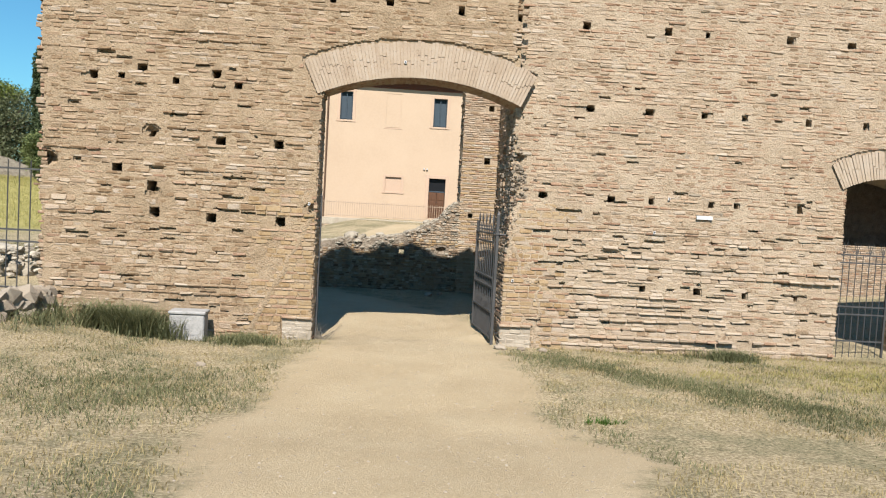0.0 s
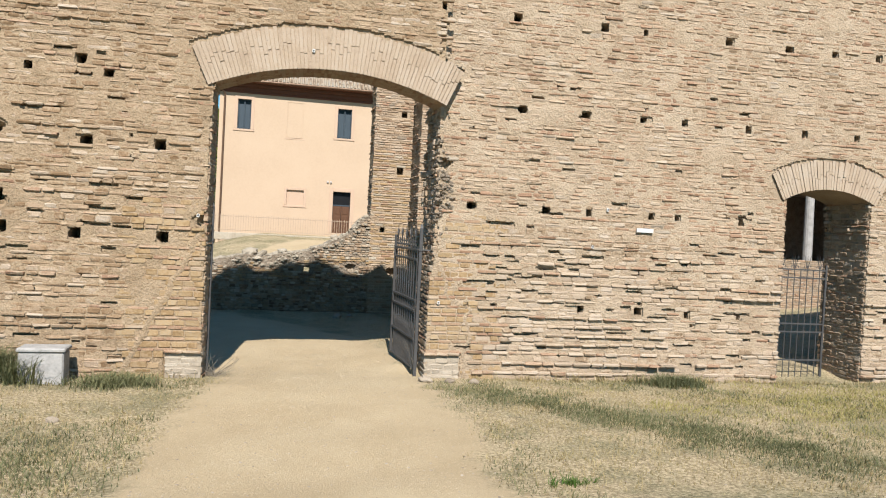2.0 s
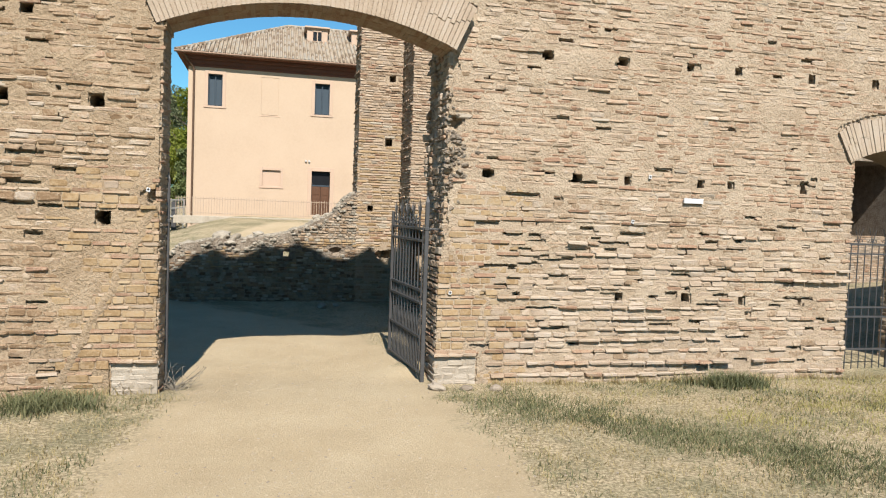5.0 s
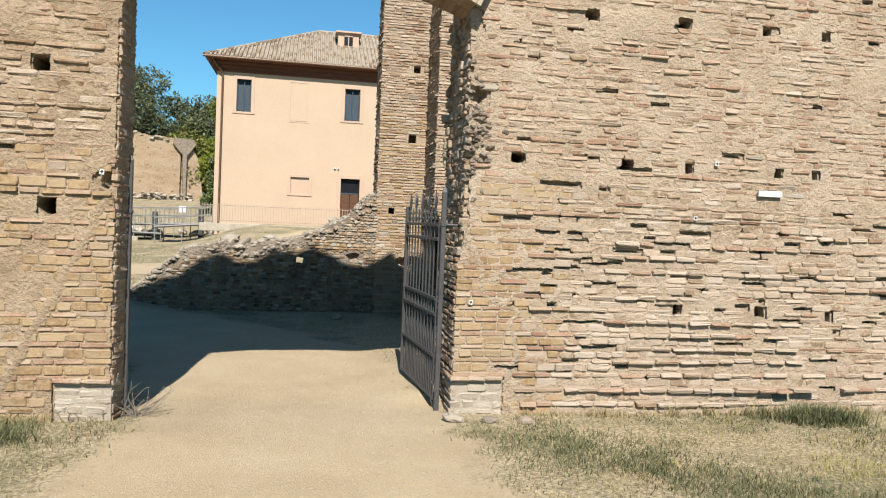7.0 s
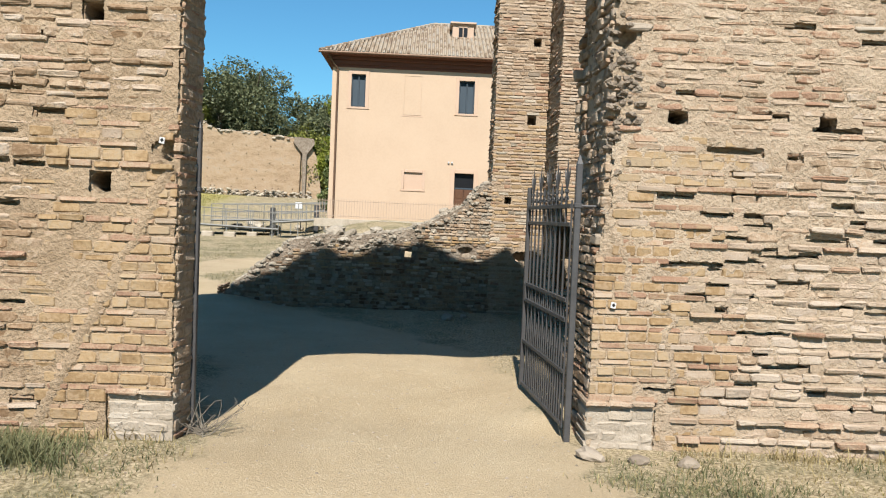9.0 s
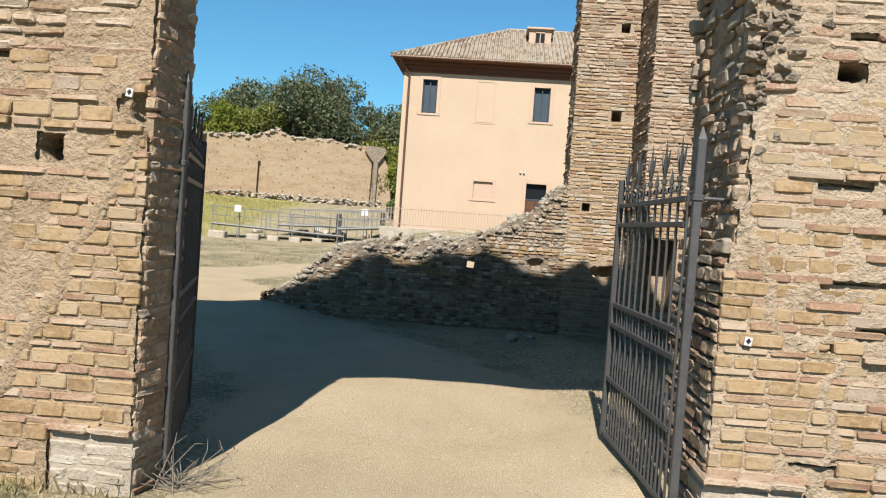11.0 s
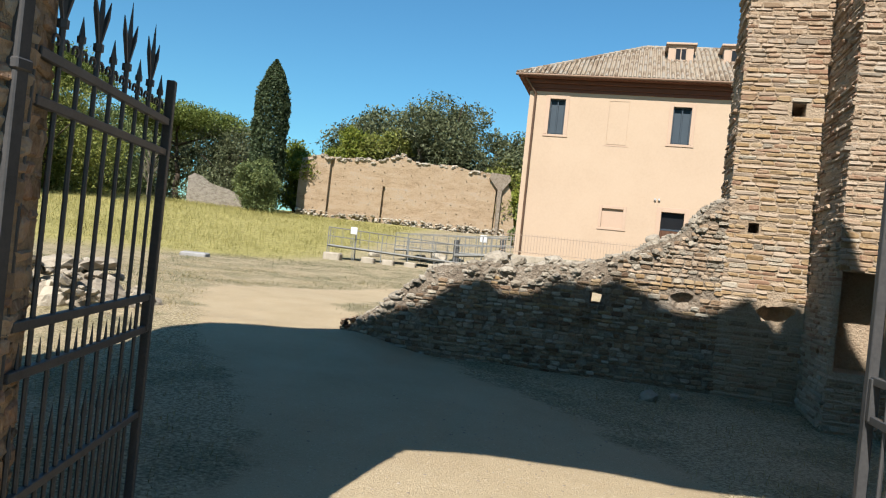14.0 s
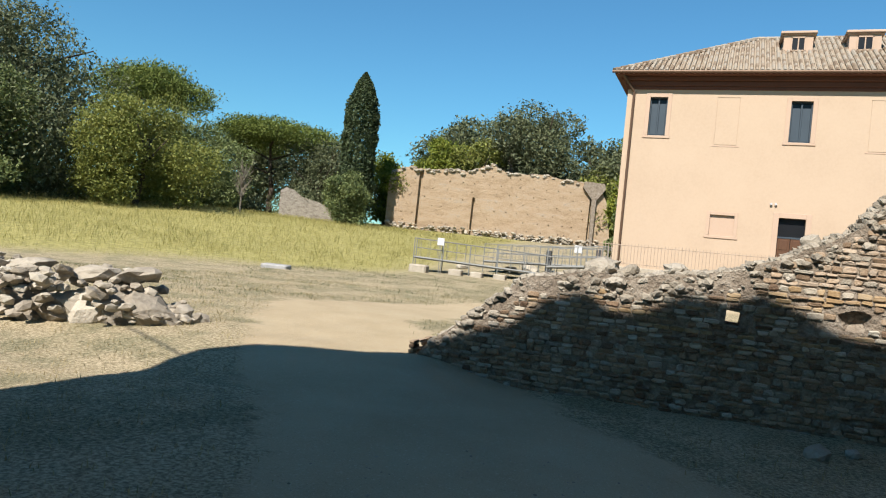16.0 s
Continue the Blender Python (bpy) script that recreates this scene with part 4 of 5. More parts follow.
def build_ruin():
    rng = random.Random(21)
    mb = MB()
    prof = [(x, rtop(x) - 0.05) for x in np.arange(-3.7, 1.9, 0.12)]
    mb.prism([(1.88, -0.8), (-3.75, -0.8)] + prof + [(1.88, 2.4)], YR + 0.010, YR + 0.75)
    w = solid("ruined_wall", mb, M_core, "low ruined brick wall with a broken sloping top", "wall", "structure")
    hole = MB()
    hole.prism([(0.09, 0.71), (0.24, 0.70), (0.26, 0.85), (0.10, 0.87)], YR - 0.3, YR + 1.2)
    hole.rock((1.35, YR, 0.9), 0.16, rng, 0, 0.7, 2)
    cut(w, hole)
    q = MB()
    # painted shade: dark bricks up to the shadow edge near 0.95, sunlit pale above
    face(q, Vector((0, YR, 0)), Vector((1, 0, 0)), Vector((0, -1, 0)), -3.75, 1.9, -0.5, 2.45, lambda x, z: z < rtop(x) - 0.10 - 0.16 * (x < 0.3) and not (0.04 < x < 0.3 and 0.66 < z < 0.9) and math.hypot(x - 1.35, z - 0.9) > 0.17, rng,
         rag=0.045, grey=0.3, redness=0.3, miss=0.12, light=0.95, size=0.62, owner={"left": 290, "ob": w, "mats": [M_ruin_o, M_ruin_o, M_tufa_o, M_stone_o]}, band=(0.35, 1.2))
    face(q, Vector((-3.7, YR, 0)), Vector((0, 1, 0)), Vector((-1, 0, 0)), 0, 0.7, -0.5, 0.0, lambda x, z: True, rng)
    tagged(part("masonry", q, [M_ruin, M_ruin, M_tufa, M_crown], w, "weathered brick courses, coloured dark for shade below and pale for sun above"), kind="stuff")
    q = MB()
    for i in range(3000):
        x = rng.uniform(-3.4, 1.8)
        y = YR + rng.uniform(-0.01, 0.75)
        back = (y - YR) / 0.75
        z = rtop(x) - 0.06 - rng.uniform(0, 0.26) * (back < 0.12) + 0.05 * noise.noise(Vector((x * 5, y * 5, 2)))
        q.rock((x, y, z), rng.choice((0.02, 0.025, 0.03, 0.04, 0.05, 0.08)), rng, 0, 0.6)
    for x, y, s in ((-1.35, YR + 0.35, 0.2), (-1.05, YR + 0.3, 0.14), (-0.5, YR + 0.3, 0.12), (0.9, YR + 0.3, 0.13)):
        q.rock((x, y, rtop(x) + 0.02), s, rng, 0, 0.6, 2)
    tagged(part("rubble", q, M_crown, w, "rough grey rubble crown"), kind="stuff")
    # piers
    for nm, x0, x1, y0, y1, lab in (("pier", 1.86, 2.96, YR, YR + 1.0, "tall slender Roman brick pier, sunlit"), ("pier", 2.96, 6.6, YR - 1.3, YR + 1.0, "tall broad Roman brick pier beside the gate")):
        c = MB()
        c.box(x0 + 0.004, x1 - 0.004, y0 + 0.004, y1 - 0.004, -0.8, 11.5)
        t = solid(nm, c, M_mortar, lab, "pier", "structure", "tall brick piers")
        cc = MB()
        if x0 < 2:
            for hx, hz, s in ((2.62, 3.66, 0.09), (2.67, 5.25, 0.08), (2.2, 2.0, 0.07), (2.62, 7.0, 0.08), (2.55, 8.6, 0.08)):
                cc.box(hx - s, hx + s, y0 - 0.5, y0 + 0.4, hz - s, hz + s)
            cc.rock((2.62, y0 + 0.1, 0.86), 0.2, rng, 0, 0.8, 2)
            cc.rock((2.45, y0 + 0.05, 0.84), 0.13, rng, 0, 0.8, 2)
        else:
            cc.box(3.02, 3.56, y0 - 0.5, y0 + 0.6, 0.3, 1.5)
            cc.box(4.15, 4.3, y0 - 0.5, y0 + 0.3, 5.2, 5.35)
            cc.box(3.6, 3.74, y0 - 0.5, y0 + 0.3, 3.3, 3.42)
        cut(t, cc)
        q = MB()
        if x0 < 2:
            ins = lambda x, z: all(abs(x - hx) > s + .02 or abs(z - hz) > s + .01 for hx, hz, s in ((2.62, 3.66, .09), (2.67, 5.25, .08), (2.2, 2.0, .07), (2.62, 7.0, .08), (2.55, 8.6, .08))) and math.hypot(x - 2.6, (z - 0.86) * 1.2) > 0.25
        else:
            ins = lambda x, z: not (3.0 < x < 3.6 and 0.27 < z < 1.53) and not (4.1 < x < 4.35 and 5.15 < z < 5.4)
        face(q, Vector((0, y0, 0)), Vector((1, 0, 0)), Vector((0, -1, 0)), x0, x1, -0.4, 8.6, ins, rng, rag=0.015, grey=0.05, redness=0.25, plain=False, miss=0.02, owner={"left": 290, "ob": t, "mats": [M_tufa_o, M_red_o, M_pale_o, M_stone_o, M_red_o]}, band=(1.0, 4.2))
        face(q, Vector((x0, y0, 0)), Vector((0, 1, 0)), Vector((-1, 0, 0)), 0, y1 - y0, -0.4, 8.6, lambda x, z: True, rng, rag=0.07, grey=0.05, redness=0.6, plain=True, miss=0.12)
        tagged(part("masonry", q, WALLM, t, "narrow tan brick courses"), kind="stuff")


build_ruin()


# ---- villa behind ----
def build_villa():
    g = thing("villa", "two-storey apricot plastered villa with a clay tiled hip roof", "house")
    YF, X0, X1, Z0, ZE = 49.3, -5.35, 17.0, 0.9, 10.45
    wins = [(-4.2, -3.36, 8.05, 9.97), (2.22, 3.14, 7.92, 9.86), (10.0, 10.9, 7.9, 9.85)]
    blinds = [(-1.05, 0.0, 7.68, 10.0), (5.5, 6.5, 7.6, 9.95)]
    door = (2.15, 3.3, 1.6, 4.36)
    niche = (-0.88, 0.22, 3.3, 4.3)
    c = MB()
    c.box(X0, X1, YF, YF + 13, Z0 - 1.0, ZE + 0.3)
    wall = part("wall", c, M_plaster, g, "smooth apricot plaster wall")
    cc = MB()
    for a, b, z0, z1 in wins + [door]:
        cc.box(a, b, YF - 0.5, YF + 0.3, z0, z1)
    cc.box(*niche[:2], YF - 0.5, YF + 0.12, *niche[2:])
    for a, b, z0, z1 in blinds:
        cc.box(a, b, YF - 0.5, YF + 0.035, z0, z1)
    cut(wall, cc)

    def surround(nm, a, b, z0, z1, w, par, mt=M_trim, sill=True):
        q = MB()
        for r in ((a - w, a, z0, z1 + w), (b, b + w, z0, z1 + w), (a, b, z1, z1 + w)):
            q.bevbox(r[0], r[1], YF - 0.03, YF + 0.05, r[2], r[3], 0.008)
        part(nm, q, mt, par)
        if sill:
            q = MB()
            q.bevbox(a - w - 0.04, b + w + 0.04, YF - 0.045, YF + 0.05, z0 - 0.13, z0 - 0.003, 0.012)
            part("sill", q, M_trim, par)
    for a, b, z0, z1 in wins:
        q = MB()
        q.box(a, b, YF + 0.24, YF + 0.29, z0, z1)
        win = part("window", q, M_dark, g, "tall window with half closed blue grey shutters")
        surround("surround", a, b, z0, z1, 0.2, win)
        q = MB()
        mid = (a + b) / 2
        for u0, u1 in ((a + 0.0, a + 0.06), (b - 0.06, b), (mid - 0.035, mid + 0.035)):
            q.bevbox(u0, u1, YF + 0.12, YF + 0.18, z0, z1, 0.005)
        q.bevbox(a, b, YF + 0.12, YF + 0.18, z1 - 0.06, z1, 0.005)
        q.bevbox(a, b, YF + 0.12, YF + 0.18, z0, z0 + 0.06, 0.005)
        part("window_frame", q, M_shutter, win)
        for u0, u1 in ((a + 0.07, mid - 0.04), (mid + 0.04, b - 0.07)):
            q = MB()
            q.bevbox(u0, u1, YF + 0.15, YF + 0.19, z0 + 0.07, z1 - 0.3, 0.005)
            part("shutter", q, M_shutter, win)
    for a, b, z0, z1 in blinds:
        q = MB()
        q.bevbox(a + 0.02, b - 0.02, YF + 0.015, YF + 0.05, z0 + 0.02, z1 - 0.02, 0.005)
        p = part("blind_window", q, M_plaster, g, "walled-up blind window")
        q = MB()
        q.bevbox(a - 0.1, b + 0.1, YF - 0.015, YF + 0.03, z0 - 0.08, z0 - 0.02, 0.006)
        part("sill", q, M_trim, p)
    a, b, z0, z1 = niche
    q = MB()
    q.box(a + .003, b - .003, YF + 0.10, YF + 0.13, z0, z1)
    p = part("niche", q, M_trim, g, "small plastered wall niche")
    surround("surround", a, b, z0, z1, 0.16, p)
    a, b, z0, z1 = door
    q = MB()
    q.box(a, b, YF + 0.24, YF + 0.28, z0, z1)
    dr = part("door", q, M_dark, g, "brown wooden double door under a dark transom")
    surround("surround", a, b, z0, z1, 0.24, dr, M_trim, False)
    for u0, u1 in ((a + 0.03, (a + b) / 2 - 0.01), ((a + b) / 2 + 0.01, b - 0.03)):
        q = MB()
        q.bevbox(u0, u1, YF + 0.14, YF + 0.2, z0, z1 - 0.95, 0.01)
        for k in range(3):
            q.bevbox(u0 + 0.08, u1 - 0.08, YF + 0.12, YF + 0.16, z0 + 0.12 + k * 0.58, z0 + 0.58 + k * 0.58, 0.015)
        part("door_panel", q, M_wood, dr)
    q = MB()
    q.bevbox(a, b, YF + 0.13, YF + 0.2, z1 - 0.95, z1 - 0.86, 0.01)
    part("transom_rail", q, M_shutter, dr)
    # cornice
    for i, (dz0, dz1, out) in enumerate(((0.0, 0.16, 0.06), (0.16, 0.40, 0.14), (0.40, 0.60, 0.30), (0.60, 0.70, 0.62))):
        q = MB()
        q.bevbox(X0 - out, X1 + out, YF - out, YF + 13 + out, ZE + dz0 - 0.1 + 0.002 * i, ZE + dz1 - 0.1, 0.02)
        part("cornice", q, M_brown, g, "dark brown painted cornice")
    # roof
    ex, ey, ez = X0 - 0.68, YF - 0.68, ZE + 0.62
    run, rise = 6.6, 3.55
    rx0, ry, rz = ex + run, ey + run, ez + rise
    q = MB()
    yb = YF + 13.68
    q.add([(ex, ey, ez), (X1 + 1, ey, ez), (X1 + 1, yb, ez), (ex, yb, ez), (rx0, ry, rz), (X1 + 1, ry, rz), (X1 + 1, yb - run, rz), (rx0, yb - run, rz)],
          [(0, 1, 5, 4), (3, 0, 4, 7), (2, 3, 7, 6), (4, 5, 6, 7), (3, 2, 1, 0), (1, 2, 6, 5)])
    roof = part("roof", q, M_tile, g, "weathered clay tile hip roof")
    rng = random.Random(31)
    q = MB()
    sl = math.hypot(run, rise)
    for i in range(int((X1 + 1 - ex) / 0.24)):
        x = ex + 0.12 + i * 0.24
        top = min(run, max(0, (x - ex)))
        n = int(top / run * sl / 0.42)
        for k in range(n + 1):
            s0, s1 = k * 0.42, min((k + 1) * 0.42 + 0.05, top / run * sl)
            if s1 - s0 < 0.05:
                continue
            p0 = (x + rng.uniform(-.01, .01), ey - 0.05 + s0 / sl * run, ez + s0 / sl * rise + 0.03)
            p1 = (x, ey - 0.05 + s1 / sl * run, ez + s1 / sl * rise + 0.05)
            q.tube(p0, p1, 0.095, 0.075, 6)
    for k in range(22):
        t0, t1 = k / 22, (k + 1.1) / 22
        P = lambda t: (ex + run * t, ey + run * t, ez + rise * t + 0.07)
        q.tube(P(t0), P(min(1, t1)), 0.13, 0.1, 6)
    for i in range(50):
        q.tube((rx0 + i * 0.42, ry, rz + 0.05), (rx0 + (i + 1.1) * 0.42, ry, rz + 0.06), 0.13, 0.11, 6)
    tagged(part("tile", q, M_tile, roof, "rows of curved clay tiles"), kind="stuff")
    for i, (x0, x1) in enumerate(((1.75, 3.1), (4.7, 6.1), (8.2, 9.6))):
        yd = 52.3
        zd = ez + (yd - ey) / run * rise
        q = MB()
        q.box(x0, x1, yd, yd + 2.2, zd - 0.25, zd + 0.92)
        d = part("dormer", q, M_trim, roof, "small plastered dormer with a casement")
        q = MB()
        q.bevbox(x0 - 0.16, x1 + 0.16, yd - 0.18, yd + 2.2, zd + 0.925, zd + 1.06, 0.03)
        q.bevbox(x0 - 0.1, x1 + 0.1, yd - 0.08, yd + 2.2, zd + 0.86, zd + 0.923, 0.02)
        part("dormer_cap", q, M_trim, d)
        q = MB()
        q.box(x0 + 0.38, x1 - 0.38, yd - 0.02, yd + 0.06, zd + 0.12, zd + 0.74)
        part("pane", q, M_dark, d, "dark dormer window")
        q = MB()
        mx = (x0 + x1) / 2
        for u0, u1, w0, w1 in ((x0 + 0.33, x0 + 0.40, 0.07, 0.79), (x1 - 0.40, x1 - 0.33, 0.07, 0.79), (mx - 0.03, mx + 0.03, 0.1, 0.76), (x0 + 0.33, x1 - 0.33, 0.72, 0.79), (x0 + 0.3, x1 - 0.3, 0.05, 0.12)):
            q.bevbox(u0, u1, yd - 0.05, yd - 0.005, zd + w0, zd + w1, 0.008)
        part("casement", q, M_trim, d)
    q = MB()
    q.path([(X0 - 0.2, YF - 0.55, ZE + 0.5), (X0 + 0.33, YF - 0.12, ZE - 0.25), (X0 + 0.33, YF - 0.10, 0.9)], 0.06, 8)
    part("drainpipe", q, M_copper, g, "long brown metal drainpipe")
    q = MB()
    q.path([(ex - 0.06, ey - 0.1, ez - 0.02), (X1, ey - 0.1, ez - 0.02)], 0.07, 8)
    part("gutter", q, M_copper, g)
    for dx in (-0.09, 0.11):
        q = MB()
        q.tube((1.85 + dx, YF, 5.0), (1.85 + dx, YF - 0.12, 4.98), 0.05, 0.06, 8)
        part("spotlight", q, M_sign, g, "small white wall spotlight")


build_villa()


# ---- railings, ramp and fences near the villa ----
def bar_fence(name, p0, p1, h, step, material, label, n_rail=2, r=0.012, post=2.4):
    g = thing(name, label, "fence")
    d = Vector((p1[0] - p0[0], p1[1] - p0[1], p1[2] - p0[2]))
    n = max(2, int(d.length / step))
    for i in range(n + 1):
        b = Vector(p0) + d * i / n
        q = MB()
        q.tube(b, b + Vector((0, 0, h)), r, n=5)
        part("bar", q, material, g)
    for k in range(n_rail):
        z = h * (0.10 + 0.80 * k / max(1, n_rail - 1))
        q = MB()
        q.tube(Vector(p0) + Vector((0, 0, z)), Vector(p1) + Vector((0, 0, z)), r * 1.2, n=5)
        part("rail", q, material, g)
    return g


bar_fence("villa_fence", (-5.6, 46.6, 1.42), (5.5, 46.6, 1.42), 1.05, 0.15, M_rust, "thin upright bar fence before the villa", 2, 0.014)
q = MB()
q.bevbox(-5.7, 6.5, 46.3, 46.5, 0.9, 1.36, 0.02)
solid("fence_kerb", q, M_stone, "low pale concrete kerb under the fence", "kerb")


def walkway(p0, p1, width, label):
    g = thing("metal_walkway", label, "walkway")
    a, b = Vector(p0), Vector(p1)
    d = (b - a)
    side = Vector((-d.y, d.x, 0)).normalized() * width
    q = MB()
    lo = Vector((0, 0, -0.09))
    vs = [a, b, b + side, a + side]
    q.add([tuple(v) for v in vs] + [tuple(v + lo) for v in vs], [(0, 1, 2, 3), (7, 6, 5, 4), (0, 4, 5, 1), (1, 5, 6, 2), (2, 6, 7, 3), (3, 7, 4, 0)])
    part("deck", q, M_deck, g, "dark metal grating deck")
    q = MB()
    q.tube(a + lo * 0.5, b + lo * 0.5, 0.07, n=4, turn=0.5)
    part("edge_beam", q, M_galv, g)
    n = max(2, int(d.length / 1.5))
    for s in (Vector((0, 0, 0)), side):
        for i in range(n + 1):
            p = a + d * i / n + s
            q = MB()
            q.tube((p.x, p.y, ground(p.x, p.y) - 0.1), p + Vector((0, 0, 1.0)), 0.028, n=6)
            part("post", q, M_galv, g)
        for z in (0.5, 1.0):
            q = MB()
            q.tube(a + s + Vector((0, 0, z)), b + s + Vector((0, 0, z)), 0.022, n=6)
            part("handrail", q, M_galv, g)
        for i in range(n * 3):
            p = a + d * (i + 0.5) / (n * 3) + s
            q = MB()
            q.tube(p, p + Vector((0, 0, 1.0)), 0.010, n=4)
            part("baluster", q, M_galv, g)
    return g


walkway((-15.9, 48.5, 0.84), (-8.6, 51.0, 0.55), 1.5, "galvanised steel visitor ramp with railings")
walkway((-13.4, 53.2, 0.95), (-6.2, 51.5, 1.25), 1.5, "galvanised steel walkway over the excavation")
walkway((-8.6, 49.2, 1.0), (-5.4, 48.4, 1.3), 1.2, "short galvanised steel walkway by the villa corner")
for x, y, h in ((-9.0, 51.2, 1.75), (-6.2, 50.6, 1.75)):
    q = MB()
    q.bevbox(x - 0.14, x + 0.14, y - 0.14, y + 0.14, ground(x, y) - 0.1, ground(x, y) + h, 0.02)
    solid("dark_post", q, M_iron, "thick dark square bollard post", "post", group="dark posts")
for x, y, z in ((-14.4, 48.6, 1.75), (-7.2, 50.0, 2.05)):
    g = thing("info_sign", "small white notice board on a thin post", "sign", pose(x, y, 0), "white notices")
    q = MB()
    q.tube((0, 0, ground(x, y)), (0, 0, z), 0.02, n=6)
    part("post", q, M_galv, g)
    q = MB()
    q.bevbox(-0.2, 0.2, -0.05, -0.02, z - 0.2, z + 0.2, 0.01)
    part("board", q, M_sign, g)
rng = random.Random(41)
for x, y, s in ((-15.3, 48.0, 0.5), (-13.5, 48.9, 0.38), (-12.4, 49.2, 0.34), (-11.2, 49.6, 0.34), (-10.1, 50.6, 0.3)):
    q = MB()
    q.bevbox(x - s, x + s, y - s * 0.6, y + s * 0.6, ground(x, y) - 0.1, ground(x, y) + s * 0.85, s * 0.15)
    solid("stone_block", q, M_stone, "pale squared ancient stone block in grass", "stone", group="stones under the ramp")
for x, y, s in ((-12, 54.5, .4), (-9.6, 54.2, .45), (-14.8, 53.5, .4), (-11.2, 56, .5), (-6.8, 53, .4), (-8, 55, .4), (-5.9, 52.6, .45)):
    q = MB()
    q.rock((x, y, ground(x, y) + s * 0.3), s, rng, 0, 0.6, 2)
    solid("excavated_stone", q, M_stone, "rough pale excavated stone", "stone", group="excavated stones")
q = MB()
q.bevbox(-0.55, 0.55, -0.28, 0.28, -0.1, 0.14, 0.04)
s = solid("fallen_slab", q, M_white, "white marble slab lying in the grass", "stone")
s.matrix_world = pose(-16.8, 36.9, ground(-16.8, 36.9) + 0.03, 3, 0, 12)


# ---- far ruined wall ----
def build_far_wall():
    A, B = Vector((-37.5, 88.3, 0)), Vector((-12.6, 96.2, 0))
    U = (B - A).normalized()
    ln = (B - A).length
    rng = random.Random(51)
    top = [(0, 9.2), (0.4, 10.2), (2.5, 10.9), (4.5, 10.6), (7, 11.0), (9, 10.8), (11, 11.6), (12, 11.9), (13.5, 11.2), (16, 11.1), (18, 11.3), (20, 10.9), (22, 10.9), (24.5, 10.4), (25.5, 8.5), (ln, 4.0)]
    f = lambda u: lerp_table(top, u) + 0.18 * noise.noise(Vector((u * 1.7, 0, 5)))
    mb = MB()
    mb.prism([(ln, 0), (0, 0)] + [(u, f(u)) for u in np.arange(0, ln, 0.3)], 0, 1.4)
    m = Matrix.Translation(A) @ Matrix.Rotation(math.atan2(U.y, U.x), 4, "Z")
    w = solid("far_wall", mb, mat("distant tan brickwork", ((0.35, 0.245, 0.15), (0.50, 0.365, 0.23), (0.57, 0.43, 0.285), (0.50, 0.42, 0.32)), 0.45, 5, bump=0.8, bumpd=0.1, lo=0.36, hi=0.64, stretch=(1, 1, 3.5)),
              "high ruined brick wall with a ragged grassy top", "wall", "structure")
    w.matrix_world = m
    c = MB()
    for row in range(7):
        z = 4.5 + row * 1.0
        for i in range(17):
            u = 0.9 + i * 1.45 + rng.uniform(-.5, .5) + 0.4 * (row % 2)
            if u < ln - 1.5 and z < f(u) - 0.5:
                hs = rng.uniform(0.04, 0.075)
                c.box(u - hs, u + hs, -0.5, 0.4, z - hs, z + hs)
    for u, z0, z1 in ((3.7, 3.0, 10.6), (10.1, 3.2, 7.9), (23.6, 3.0, 9.2)):
        c.prism([(u - 0.2, z0), (u + 0.2, z0), (u + (0.32 if z1 > 9 else 0.15), z1), (u - 0.15, z1)], -0.5, 0.5)
    cut(w, c)
    q = MB()
    q.prism([(23.75, 3.2), (24.05, 3.2), (24.1, 8.8), (25.1, 10.2), (24.9, 10.8), (22.7, 10.9), (22.5, 10.2), (23.6, 8.9)], -0.5, 0.02)
    part("pilaster", q, M_core, w, "projecting pilaster with a flared top")
    q = MB()
    for i in range(420):
        u = rng.uniform(0.3, ln - 1)
        q.rock((u, rng.uniform(-0.7, 0.1), 3.3 + rng.uniform(-0.2, 0.9)), rng.uniform(0.1, 0.34), rng, 0, 0.5)
    for i in range(520):
        u = rng.uniform(0.2, ln - 1.5)
        q.rock((u, rng.uniform(-0.1, 1.2), f(u) - rng.uniform(0, .35)), rng.uniform(0.1, 0.36), rng, 0, 0.55)
    tagged(part("rubble", q, M_stone, w, "rubble along foot and crest"), kind="stuff")
    q = MB()
    q.prism([(0, 1), (8.5, 1), (8.5, 4.9), (6, 5.3), (4.2, 6.0), (2.4, 6.4), (1.4, 7.1), (0.6, 7.3), (0, 6.9)], 0, 1.0)
    lw = solid("stone_terrace_wall", q, mat("grey rubble masonry", ((0.26, 0.225, 0.18), (0.44, 0.39, 0.32), (0.56, 0.51, 0.43)), 2.2, 7, bump=1, bumpd=0.1, lo=0.38, hi=0.62, stretch=(1, 1, 2.2)), "low grey rubble terrace wall on the slope", "wall", "structure")
    lw.matrix_world = Matrix.Translation((-46.6, 80, -0.6)) @ Matrix.Rotation(0.55, 4, "Z")


build_far_wall()


